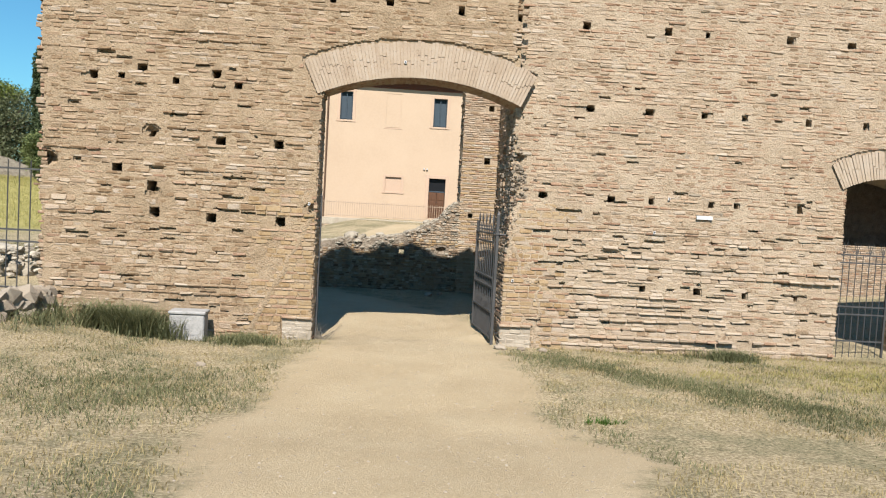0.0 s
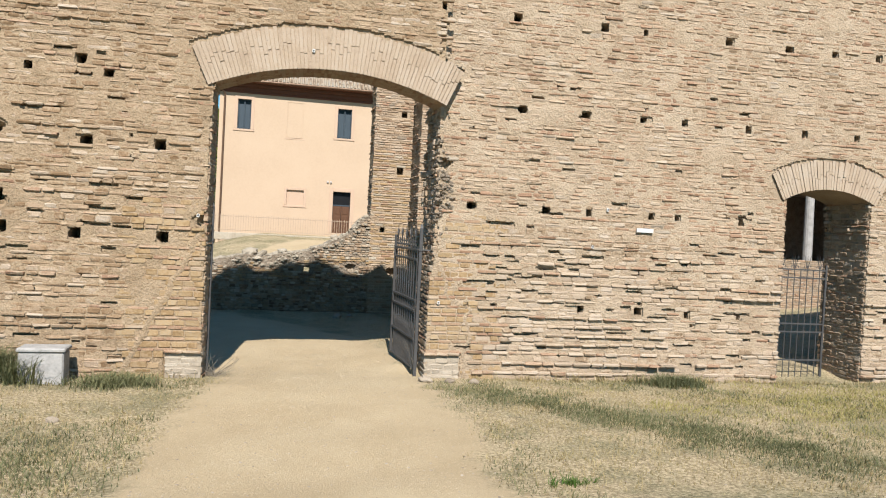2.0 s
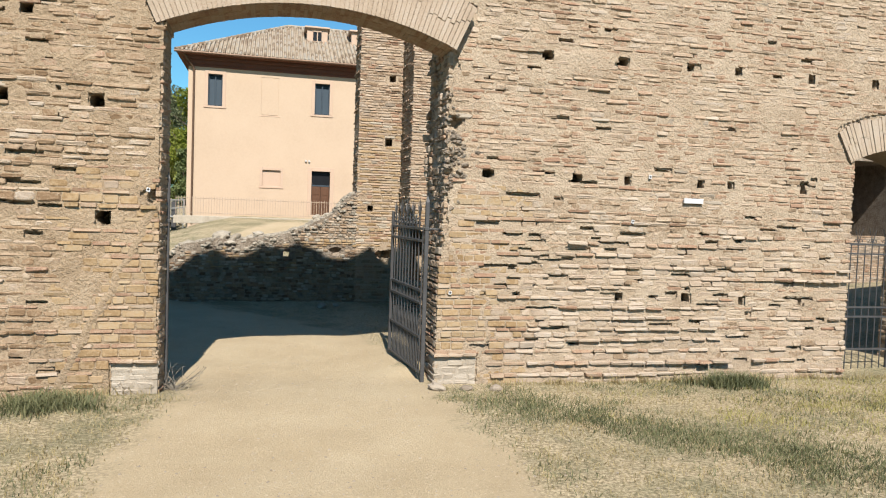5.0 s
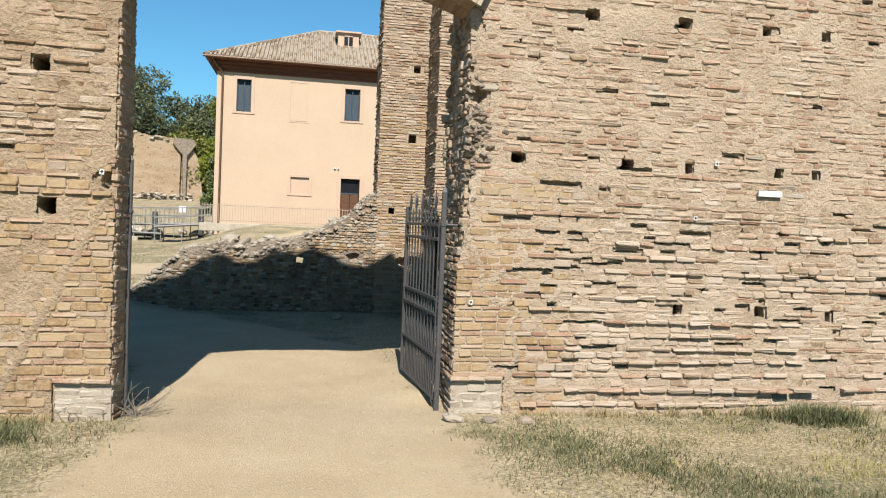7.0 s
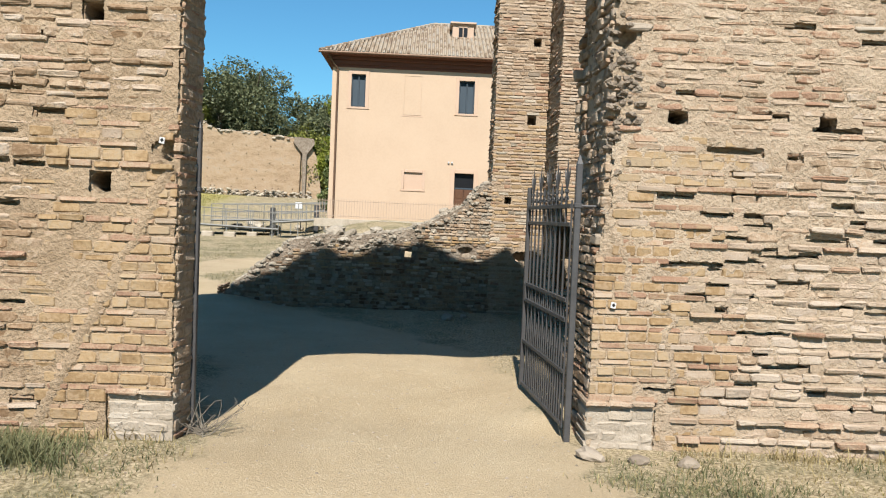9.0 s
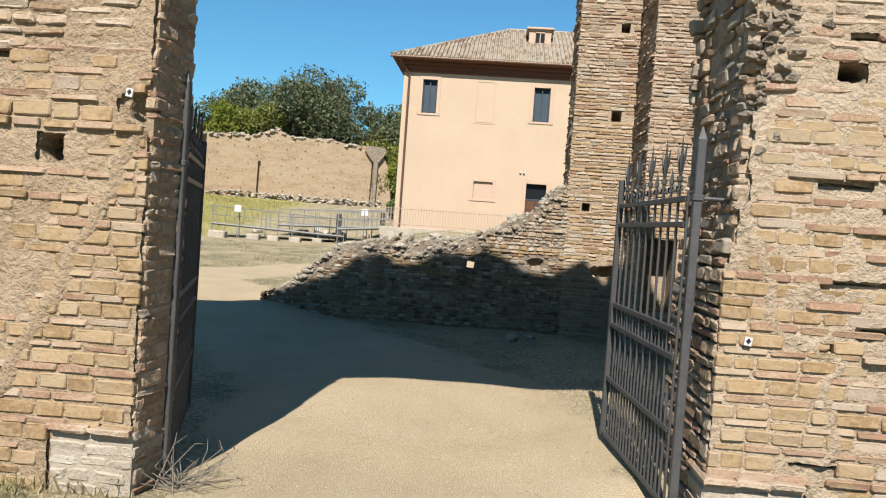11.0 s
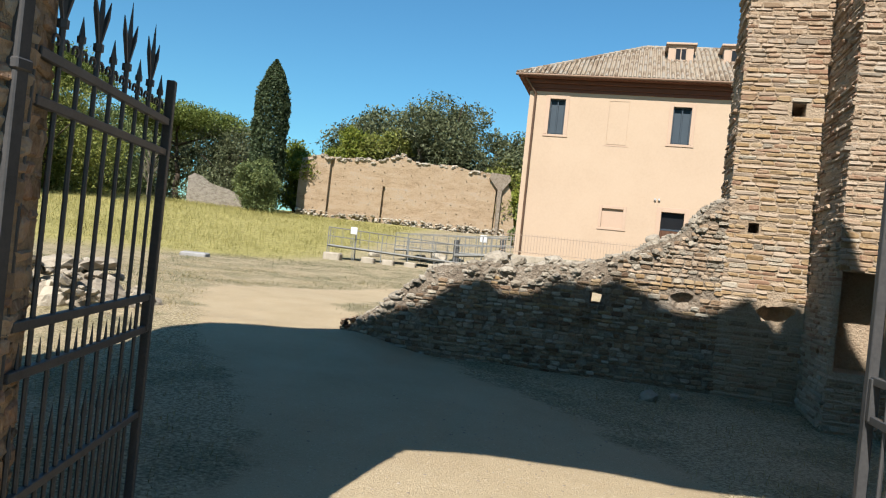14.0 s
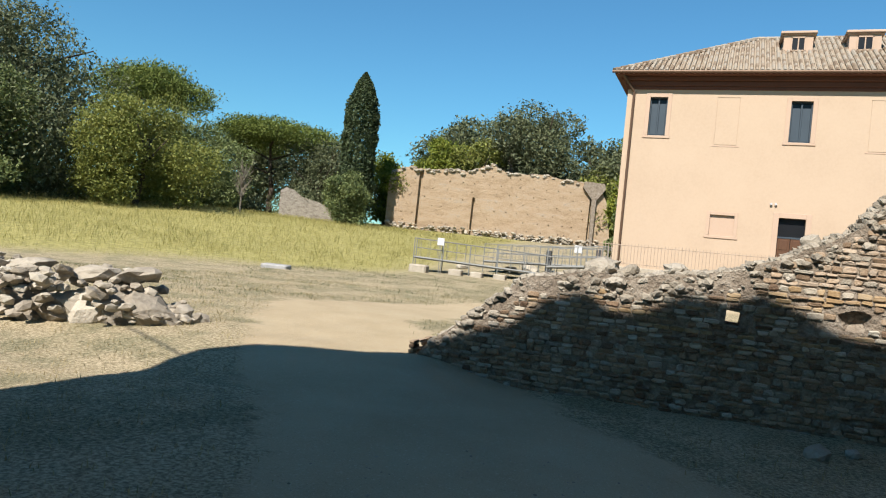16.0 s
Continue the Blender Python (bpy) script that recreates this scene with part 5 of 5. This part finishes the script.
# ---- rubble stub on the grass, and a white block ----
def rubble_stub():
    rng = random.Random(61)
    P = [(-7.1, 19.9), (-8.4, 19.3), (-10, 18.9), (-12, 18.7), (-15, 18.8)]
    q = MB()
    stones = []
    for i in range(560):
        t = rng.random()
        x = -7.0 - 8.0 * t
        y = float(np.interp(-x, [-p[0] for p in P], [p[1] for p in P])) + rng.uniform(-0.1, 1.1)
        hgt = 0.62 * sstep(-6.95, -8.0, x) + 0.08
        z = ground(x, y) + rng.random() ** 0.6 * hgt
        s = MB() if i < 260 else q
        s.rock((x, y, z), rng.uniform(0.06, 0.15), rng, 0, 0.55)
        if i < 260:
            stones.append(s)
    for x, y in ((-8.3, 20.0), (-9.3, 19.8), (-10.6, 19.6), (-7.8, 20.3)):
        q.rock((x, y, ground(x, y) + 0.62), 0.34, rng, 0, 0.3, 2)
    for i in range(26):
        x = -7.5 - 0.3 * i
        y = float(np.interp(-x, [-p[0] for p in P], [p[1] for p in P])) + 0.6
        q.rock((x, y, ground(x, y) + 0.10), 0.42, rng, 0, 0.75, 2)
    w = solid("rubble_wall_stub", q, M_stone, "low crumbled stub of a pale rubble stone wall", "wall", "structure")
    for s in stones:
        part("stone", s, M_stone_o, w)


rubble_stub()
q = MB()
q.bevbox(-0.28, 0.28, -0.17, 0.17, -0.2, 0.33, 0.02)
q.bevbox(-0.30, 0.30, -0.19, 0.19, 0.332, 0.39, 0.015)
b = solid("marble_block", q, M_white, "squared white marble block standing in weeds", "stone")
b.matrix_world = pose(-3.42, 11.35, -0.2, 0, 0, 3)


def marker(x, z, y=YW - 0.035):
    g = thing("survey_marker", "small white survey target with a black mark", "marker", pose(x, y, z, 0, 8, 0), "survey markers")
    q = MB()
    q.bevbox(-0.021, 0.021, -0.006, 0.006, -0.025, 0.025, 0.002)
    part("plate", q, M_sign, g)
    q = MB()
    q.add([(-0.015, -0.0075, 0.003), (0.015, -0.0075, 0.003), (0, -0.0075, 0.021), (0, -0.0075, -0.016)], [(0, 1, 2), (1, 0, 3)])
    part("mark", q, M_black, g)


for mx, mz in ((2.085, 0.9), (-0.03, 4.6), (-1.56, 2.07), (4.85, 2.52), (4.62, 1.9)):
    marker(mx, mz, YW - 0.035 - FWD * (mx < GX1))
q = MB()
q.bevbox(5.38, 5.68, YW - 0.05, YW - 0.02, 2.18, 2.25, 0.004)
solid("wall_plate", q, M_sign, "narrow white marble plate set in the wall", "sign")

# ---- railing and kerb wall left of the gate wall ----
q = MB()
rng = random.Random(71)
pts = [(-5.85, 11.75), (-6.1, 10.6), (-6.6, 9.4), (-7.4, 8.3), (-9, 7.2), (-12, 6.2)]
for (ax, ay), (bx, by) in zip(pts[:-1], pts[1:]):
    for k in range(9):
        t = (k + rng.random()) / 9
        x, y = ax + (bx - ax) * t, ay + (by - ay) * t
        for dz in (0.0, 0.16, 0.3):
            q.rock((x + rng.uniform(-.12, .12), y + rng.uniform(-.1, .1), ground(x, y) + dz), 0.2, rng, 0, 0.75)
solid("kerb_wall", q, M_grey, "low rounded grey stone kerb wall", "wall", "structure")
g = thing("iron_railing", "tall dark iron railing between wall and slope", "fence")
for i in range(22):
    x = -6.35 - i * 0.19
    q = MB()
    q.tube((x, 12.0, 0.1), (x, 12.0, 2.55), 0.011, n=5)
    part("bar", q, M_iron, g)
for z in (0.35, 1.15, 1.35, 2.4):
    q = MB()
    q.box(-10.6, -6.1, 11.985, 12.015, z - 0.015, z + 0.015)
    part("rail", q, M_iron, g)


# ---- yard behind the side door ----
def side_yard():
    rng = random.Random(81)
    mb = MB()
    mb.box(12, 23, 22.0, 22.5, -0.8, 1.7)
    w = solid("wall_side_yard", mb, M_core, "low ruined wall across the side yard", "wall", "structure")
    q = MB()
    face(q, Vector((0, 22.0, 0)), Vector((1, 0, 0)), Vector((0, -1, 0)), 13.5, 21, -0.3, 1.7, lambda x, z: True, rng, miss=0.05)
    tagged(part("masonry", q, WALLM, w), kind="stuff")
    mb = MB()
    mb.prism([(10, -0.5), (10, 6.2), (13.4, 7.6), (15.9, 7.0), (18.1, 8.4), (28, 8.0), (28, -0.5)], 25, 29.5)
    bw = solid("wall_side_yard_back", mb, M_core, "dark overgrown ruined wall beyond the side yard", "wall", "structure")
    c = MB()
    c.box(16.2, 22.5, 24.5, 29.0, 1.5, 4.4)
    cut(bw, c)
    q = MB()
    q.tube((18.75, 24.6, -0.3), (18.7, 24.6, 4.3), 0.19, 0.16, 14)
    q.tube((18.7, 24.6, 4.3), (18.7, 24.6, 4.5), 0.16, 0.25, 14)
    solid("broken_column", q, M_white, "slender pale broken marble column", "column", smooth=False)


side_yard()


# ---- trees and plants ----
def clump(V, F, c, s, rng, n=1):
    for _ in range(n):
        a, b = rng.uniform(0, 6.283), rng.uniform(-1.2, 1.2)
        ux, uy, uz = math.cos(a) * math.cos(b), math.sin(a) * math.cos(b), math.sin(b)
        a2 = rng.uniform(0, 6.283)
        vx, vy, vz = math.cos(a2), math.sin(a2), rng.uniform(-.6, .6)
        w = s * rng.uniform(.6, 1.3)
        h = w * rng.uniform(.4, .7)
        k = len(V)
        V.append((c[0] - ux * w, c[1] - uy * w, c[2] - uz * w))
        V.append((c[0] + vx * h, c[1] + vy * h, c[2] + vz * h))
        V.append((c[0] + ux * w, c[1] + uy * w, c[2] + uz * w))
        V.append((c[0] - vx * h, c[1] - vy * h, c[2] - vz * h))
        F.append((k, k + 1, k + 2, k + 3))


def crown_mesh(name, blobs, count, size, material, rng, shell=0.55):
    """Leaf clumps spread through uneven lobes; blobs: centre and radii."""
    V, F = [], []
    tot = sum(b[3] * b[4] + b[4] * b[5] for b in blobs)
    for bx, by, bz, rx, ry, rz in blobs:
        n = int(count * (rx * ry + ry * rz) / tot)
        o = Vector((bx * 3.1, by * 1.7, bz))
        for _ in range(n):
            d = Vector((rng.gauss(0, 1), rng.gauss(0, 1), rng.gauss(0, 1))).normalized()
            lump = 1 + 0.45 * noise.noise(d * 2.3 + o) + 0.38 * noise.noise(d * 5.5 + o)
            r = lump * (shell + (1 - shell) * rng.random() ** 0.6)
            clump(V, F, (bx + d.x * rx * r, by + d.y * ry * r, bz + d.z * rz * r), size, rng)
    me = bpy.data.meshes.new(name)
    me.from_pydata(V, [], F)
    me.materials.append(material)
    return me


def tree(name, label, x, y, h, w, material, rng, trunk=0.3, low=0.15, count=5000, size=0.34, flat=False, lobes=9, bark=None):
    z0 = ground(x, y) - 0.1
    g = thing(name, label, "tree", pose(x, y, z0))
    q = MB()
    tz = h * (0.72 if flat else 0.5)
    p = Vector((0, 0, 0))
    pts = [p.copy()]
    for i in range(5):
        p = p + Vector((rng.uniform(-.1, .1) * w * .3, rng.uniform(-.1, .1) * w * .3, tz / 5))
        pts.append(p.copy())
    for i in range(5):
        q.tube(pts[i], pts[i + 1], trunk * (1 - .14 * i), trunk * (1 - .14 * (i + 1)), 8)
    for i in range(7):
        a = rng.uniform(0, 6.28)
        s = pts[3 + i % 3]
        e = s + Vector((math.cos(a) * w * .33, math.sin(a) * w * .33, h * rng.uniform(.1, .28)))
        q.tube(s, e, trunk * .4, trunk * .12, 6)
    part("trunk", q, bark or M_bark, g, "", True)
    blobs = []
    lobes = int(lobes * 1.8)
    if flat:
        for i in range(lobes):
            a, r = rng.uniform(0, 6.28), w * .5 * math.sqrt(rng.random()) * .75
            blobs.append((math.cos(a) * r, math.sin(a) * r, h * (rng.uniform(.84, .92) - 0.16 * (2 * r / w) ** 2), w * .22, w * .22, h * .11))
    else:
        for i in range(lobes):
            t = (i + rng.random()) / lobes
            a = rng.uniform(0, 6.28)
            zz = h * (low + (0.76 - low) * t)
            prof = math.sin(math.pi * (0.18 + 0.72 * t)) ** 0.8
            r = w * .5 * prof * rng.uniform(.25, .86)
            s = w * .5 * rng.uniform(.26, .50) * (0.55 + .45 * prof)
            blobs.append((math.cos(a) * r, math.sin(a) * r, zz, s, s, s * rng.uniform(.7, .95)))
    part("crown", crown_mesh("crown", blobs, count, size, material, rng), [], g)
    return g


def cypress(x, y, h, w, rng, count, label, bulge=0.0):
    z0 = ground(x, y) - 0.1
    g = thing("cypress", label, "tree", pose(x, y, z0))
    q = MB()
    q.tube((0, 0, 0), (0, 0, h * .6), 0.3, 0.1, 8)
    part("trunk", q, M_bark, g, "", True)
    V, F = [], []
    for _ in range(count):
        t = rng.random()
        prof = (min(1, t / 0.12) ** .6) * (1 - max(0, (t - .55) / .45) ** 3.2) * (0.8 + .2 * math.sin(2.6 * t)) * 0.93 + .04
        a = rng.uniform(0, 6.28)
        lump = 1 + .22 * noise.noise(Vector((math.cos(a) * 2, math.sin(a) * 2, t * h * .55))) + .12 * noise.noise(Vector((math.cos(a) * 5, math.sin(a) * 5, t * h * 1.3)))
        r = w * .5 * prof * lump * (.6 + .4 * rng.random() ** .5)
        clump(V, F, (math.cos(a) * r, math.sin(a) * r, t * h + .2), 0.17, rng)
    me = bpy.data.meshes.new("crown")
    me.from_pydata(V, [], F)
    me.materials.append(L_cyp)
    part("crown", me, [], g)


TR = random.Random(91)


def undergrowth():
    rng = random.Random(95)
    blobs = []
    for i in range(46):
        t = i / 45
        x, y = -74 + 25 * t + rng.gauss(0, 1.0), 50 + 28 * t + rng.gauss(0, 1.5)
        r = rng.uniform(1.2, 2.4)
        blobs.append((x, y, ground(x, y) + r * 0.5, r * 1.3, r * 1.2, r))
    ob = part("undergrowth", crown_mesh("undergrowth", blobs, 22000, 0.2, L_oak, rng), [])
    tagged(ob, "dark green undergrowth below the trees", "shrubs", kind="stuff")


undergrowth()
cypress(-39.0, 83.0, 16.9, 4.0, TR, 34000, "tall dark columnar cypress beside the far wall")
tree("shrub", "dense round green shrub at the cypress foot", -35.6, 75.6, 6.6, 5.6, L_green, TR, 0.12, 0.05, 18000, 0.12, lobes=14)
tree("tree", "large dark holm oak, dense to the ground", -57.5, 53.5, 19.5, 21, L_oak, TR, 0.45, 0.02, 64000, 0.165, lobes=26)
tree("tree", "dense mid green broadleaf tree at meadow edge", -51.5, 48.5, 11.5, 12, L_green, TR, 0.3, 0.0, 44000, 0.14, lobes=18)
tree("tree", "broad olive green tree with drooping twigs", -46.0, 58.5, 11.2, 12, L_olive, TR, 0.3, 0.0, 50000, 0.12, lobes=22)
tree("umbrella_pine", "tall umbrella pine with flat bright crown", -60.0, 74.0, 15.2, 13, L_pine, TR, 0.4, 0.6, 36000, 0.14, flat=True, lobes=16)
tree("umbrella_pine", "umbrella pine with broad rounded crown", -53.5, 88.0, 12.0, 17, L_pine, TR, 0.4, 0.6, 34000, 0.15, flat=True, lobes=16)
tree("tree", "grey green broadleaf tree behind the meadow", -51.0, 70.0, 10.2, 13, L_green, TR, 0.3, 0.0, 38000, 0.15, lobes=20)
tree("tree", "dark broadleaf tree behind the terrace wall", -46.5, 88.0, 11.0, 13, L_oak, TR, 0.3, 0.05, 30000, 0.16, lobes=16)
tree("tree", "yellow green tree beside the cypress", -39.5, 92.0, 10.5, 9, L_lime, TR, 0.25, 0.1, 14000, 0.19, lobes=12)
tree("tree", "yellow green young tree behind the far wall", -33.0, 95.0, 14.2, 8, L_lime, TR, 0.25, 0.3, 12000, 0.19, lobes=11)
tree("cypress_far", "small dark cypress behind the far wall", -37.0, 96.0, 13.2, 3.0, L_cyp, TR, 0.2, 0.05, 3500, 0.28, lobes=8)
tree("tree", "olive tree behind the far wall", -30.0, 97.0, 14.2, 10, L_olive, TR, 0.3, 0.3, 14000, 0.2, lobes=12)
tree("tree", "dark holm oak rising behind the far wall", -23.5, 101.0, 20.0, 15, L_oak, TR, 0.4, 0.3, 32000, 0.21, lobes=14)
tree("tree", "dark holm oak rising behind the far wall", -33.5, 108.0, 19.5, 15, L_oak, TR, 0.4, 0.3, 18000, 0.24, lobes=13)
tree("tree", "dark holm oak rising behind the far wall", -15.5, 103.0, 16.5, 13, L_oak, TR, 0.4, 0.3, 18000, 0.22, lobes=13)
tree("tree", "olive green tree at the end of the far wall", -14.0, 99.0, 11.5, 9, L_olive, TR, 0.3, 0.1, 14000, 0.2, lobes=12)
tree("tree", "light green tree beside the villa corner", -8.2, 80.0, 14, 6.2, L_lime, TR, 0.2, 0.05, 14000, 0.17, lobes=13)
tree("tree", "mid green tree beside the villa corner", -7.9, 72.0, 7.0, 2.6, L_green, TR, 0.2, 0.02, 11000, 0.16, lobes=11)
tree("tree", "large dark oak filling the distance", -75, 66, 19, 22, L_oak, TR, 0.5, 0.02, 12000, 0.42, lobes=16)
tree("tree", "large dark oak filling the distance", -70, 44, 18, 22, L_oak, TR, 0.5, 0.02, 12000, 0.42, lobes=16)
tree("tree", "dark oak in the far grove", -66, 100, 15, 20, L_oak, TR, 0.5, 0.02, 9000, 0.42, lobes=14)


def bare_tree(x, y, h, rng):
    g = thing("bare_tree", "leafless pale thin tree with upright twigs", "tree", pose(x, y, ground(x, y) - 0.1))
    q = MB()
    q.tube((0, 0, 0), (0, 0, h * .5), .09, .06, 6)
    for i in range(60):
        z = h * rng.uniform(.25, .75)
        a = rng.uniform(0, 6.28)
        r = rng.uniform(.3, 1.1)
        q.tube((0, 0, z), (math.cos(a) * r, math.sin(a) * r, min(h, z + h * rng.uniform(.15, .4))), .03, .008, 4)
    part("trunk", q, M_bare, g)


bare_tree(-41.5, 66.5, 5.2, TR)
bare_tree(-26.0, 98.5, 13.5, TR)


def blades(name, spots, material, label, rng, kind="stuff"):
    """Grass: spots of x, y, height, spread, count."""
    V, F = [], []
    for x, y, h, s, n in spots:
        for _ in range(n):
            px, py = x + rng.gauss(0, s), y + rng.gauss(0, s)
            z = ground(px, py) - 0.01
            hh = h * rng.uniform(.5, 1.25)
            a, l = rng.uniform(0, 6.28), rng.uniform(.2, 1.5) * hh
            wd = 0.004 + 0.02 * hh * rng.uniform(.3, .7)
            dx, dy = math.cos(a), math.sin(a)
            k = len(V)
            V.append((px - dy * wd, py + dx * wd, z))
            V.append((px + dy * wd, py - dx * wd, z))
            V.append((px + dx * l * .4 + dy * wd * .6, py + dy * l * .4 - dx * wd * .6, z + hh * .6))
            V.append((px + dx * l * .4 - dy * wd * .6, py + dy * l * .4 + dx * wd * .6, z + hh * .6))
            V.append((px + dx * l, py + dy * l, z + hh))
            F.append((k, k + 1, k + 2, k + 3))
            F.append((k + 3, k + 2, k + 4))
    me = bpy.data.meshes.new(name)
    me.from_pydata(V, [], F)
    me.materials.append(material)
    return tagged(new(name, me), label, "grass", kind=kind)


def scatter(x0, x1, y0, y1, n, rng, h, s, c, thr=0.0, seed=0.0, avoid=0.35):
    out = []
    while len(out) < n:
        x, y = rng.uniform(x0, x1), rng.uniform(y0, y1)
        if road(x, y) < avoid and noise.noise(Vector((x * .45, y * .45, seed))) > thr - rng.random() * .25:
            if not (YW - 0.05 < y < YW + 1.2 and not GX0 < x < GX1) and not (YR - .05 < y < YR + .8 and -3.7 < x < 7):
                out.append((x, y, h * rng.uniform(.6, 1.3), s, c))
    return out


GR = random.Random(101)
blades("dry_grass", scatter(-9, 14, 2.2, 11.8, 5200, GR, 0.045, 0.11, 18, -0.3, 1), L_dry, "short dry straw-coloured grass", GR)
blades("green_grass", scatter(-9, 14, 2.2, 11.8, 2400, GR, 0.05, 0.10, 22, 0.12, 5), L_grass, "patchy dull green grass", GR)
blades("wall_foot_grass", [(GR.uniform(2.6, 13), 11.75, GR.uniform(.05, .16), .05, 10) for _ in range(160)] + [(GR.uniform(-5.9, -1.6), 11.75, GR.uniform(.05, .16), .06, 10) for _ in range(90)], L_dry,
       "dry grass along the foot of the wall", GR)
weeds = [(-4.35 + GR.gauss(0, .34), 11.2 + GR.gauss(0, .14), .40, .1, 60) for _ in range(60)] + [(-2.55 + GR.gauss(0, .25), 11.2 + GR.gauss(0, .15), .15, .09, 34) for _ in range(44)]
weeds += [(6.0 + GR.gauss(0, .25), 11.5 + GR.gauss(0, .12), .18, .08, 34) for _ in range(34)] + [(-5.6 + GR.gauss(0, .3), 10.6 + GR.gauss(0, .4), .2, .1, 20) for _ in range(24)]
weeds += [(3.3 + .9 * u + GR.gauss(0, .3), 9.9 - 1.1 * u + GR.gauss(0, .35), .06, .12, 40) for u in (GR.uniform(-1, 2.4) for _ in range(300))] + [(-3.0 + GR.gauss(0, .9), 7.2 + GR.gauss(0, .7), .06, .12, 34) for _ in range(220)]
weeds = [v for v in weeds if road(v[0], v[1]) < 0.25]
blades("weeds", weeds, L_grass, "taller grey green weeds against the wall", GR)
blades("yellow_green_grass", [(GR.gauss(8.2, 1.7), GR.gauss(9.9, .8), .06, .13, 26) for _ in range(330)], L_yel, "thin yellow green grass near the side door", GR)
blades("fresh_weed", [(2.29 + GR.gauss(0, .09), 6.6 + GR.gauss(0, .06), .07, .02, 14) for _ in range(14)], L_fresh, "small bright green weed in dry grass", GR, "")
blades("inner_dry_grass", scatter(-16, 4, 13, 34, 2600, GR, 0.055, 0.14, 10, -0.15, 3), L_dry, "dry trampled grass inside the court", GR)
blades("inner_green_grass", scatter(-18, 2, 22, 46, 2400, GR, 0.07, 0.22, 11, -0.05, 8), L_grass, "thin green grass inside the court", GR)
mead = []
while len(mead) < 9500:
    x, y = GR.uniform(-62, -9), GR.uniform(26, 86)
    if y - 37 - 1.6 * (x + 17) > 1 and x + 0.12 * (y - 50) < -16.5 and (x > -52 or y < 50):
        mead.append((x, y, 0.38 * (0.25 + 0.75 * sstep(0, 20, y - 37 - 1.6 * (x + 17))), 0.42, 7))
blades("meadow_grass", mead, L_yel, "tall yellow green meadow grass", GR)

# pebbles and clods
def pebbles():
    rng = random.Random(111)
    q = MB()
    n = 0
    while n < 3200:
        x, y = rng.gauss(0.3, 1.9), rng.uniform(1.5, 18)
        if YW - 0.1 < y < YW + 1.2 and not GX0 < x < GX1:
            continue
        q.rock((x, y, ground(x, y)), rng.choice((.005, .006, .006, .007, .008, .01, .014)), rng, 0, .6, 1)
        n += 1
    for x, y, s in ((2.25, 11.5, .07), (2.62, 11.45, .08), (1.9, 11.6, .1), (-2.6, 9.0, .06), (1.0, 19.9, .13), (1.35, 20.2, .08)):
        q.rock((x, y, ground(x, y) + s * .3), s, rng, 0, .6, 2)
    o = solid("pebbles", q, M_grey, "scattered pale pebbles and small stones", "pebbles", "stuff")


pebbles()


def twig_bush(x, y, rng):
    g = MB()
    for i in range(40):
        a = rng.uniform(0, 6.28)
        r = rng.uniform(.1, .4)
        p = Vector((x + rng.gauss(0, .06), y + rng.gauss(0, .06), ground(x, y)))
        e = p + Vector((math.cos(a) * r, math.sin(a) * r, rng.uniform(.05, .3)))
        g.tube(p, e, .005, .002, 4)
        g.tube(e, e + Vector((rng.uniform(-.1, .1), rng.uniform(-.1, .1), rng.uniform(-.02, .08))), .003, .001, 4)
    solid("dead_twigs", g, M_bare, "tangle of dead twigs at the gate post", "twigs", "stuff")


twig_bush(-1.3, 12.05, random.Random(7))
q = MB()
pts = [(-60 + 54 * i / 16, 40 - 28 * i / 16 + 0, 10.5 - 3.6 * i / 16 - 1.2 * math.sin(math.pi * i / 16)) for i in range(17)]
q.path(pts, 0.02, 5)
solid("overhead_cable", q, M_cable, "pale sagging overhead cable fixed to the wall", "cable")
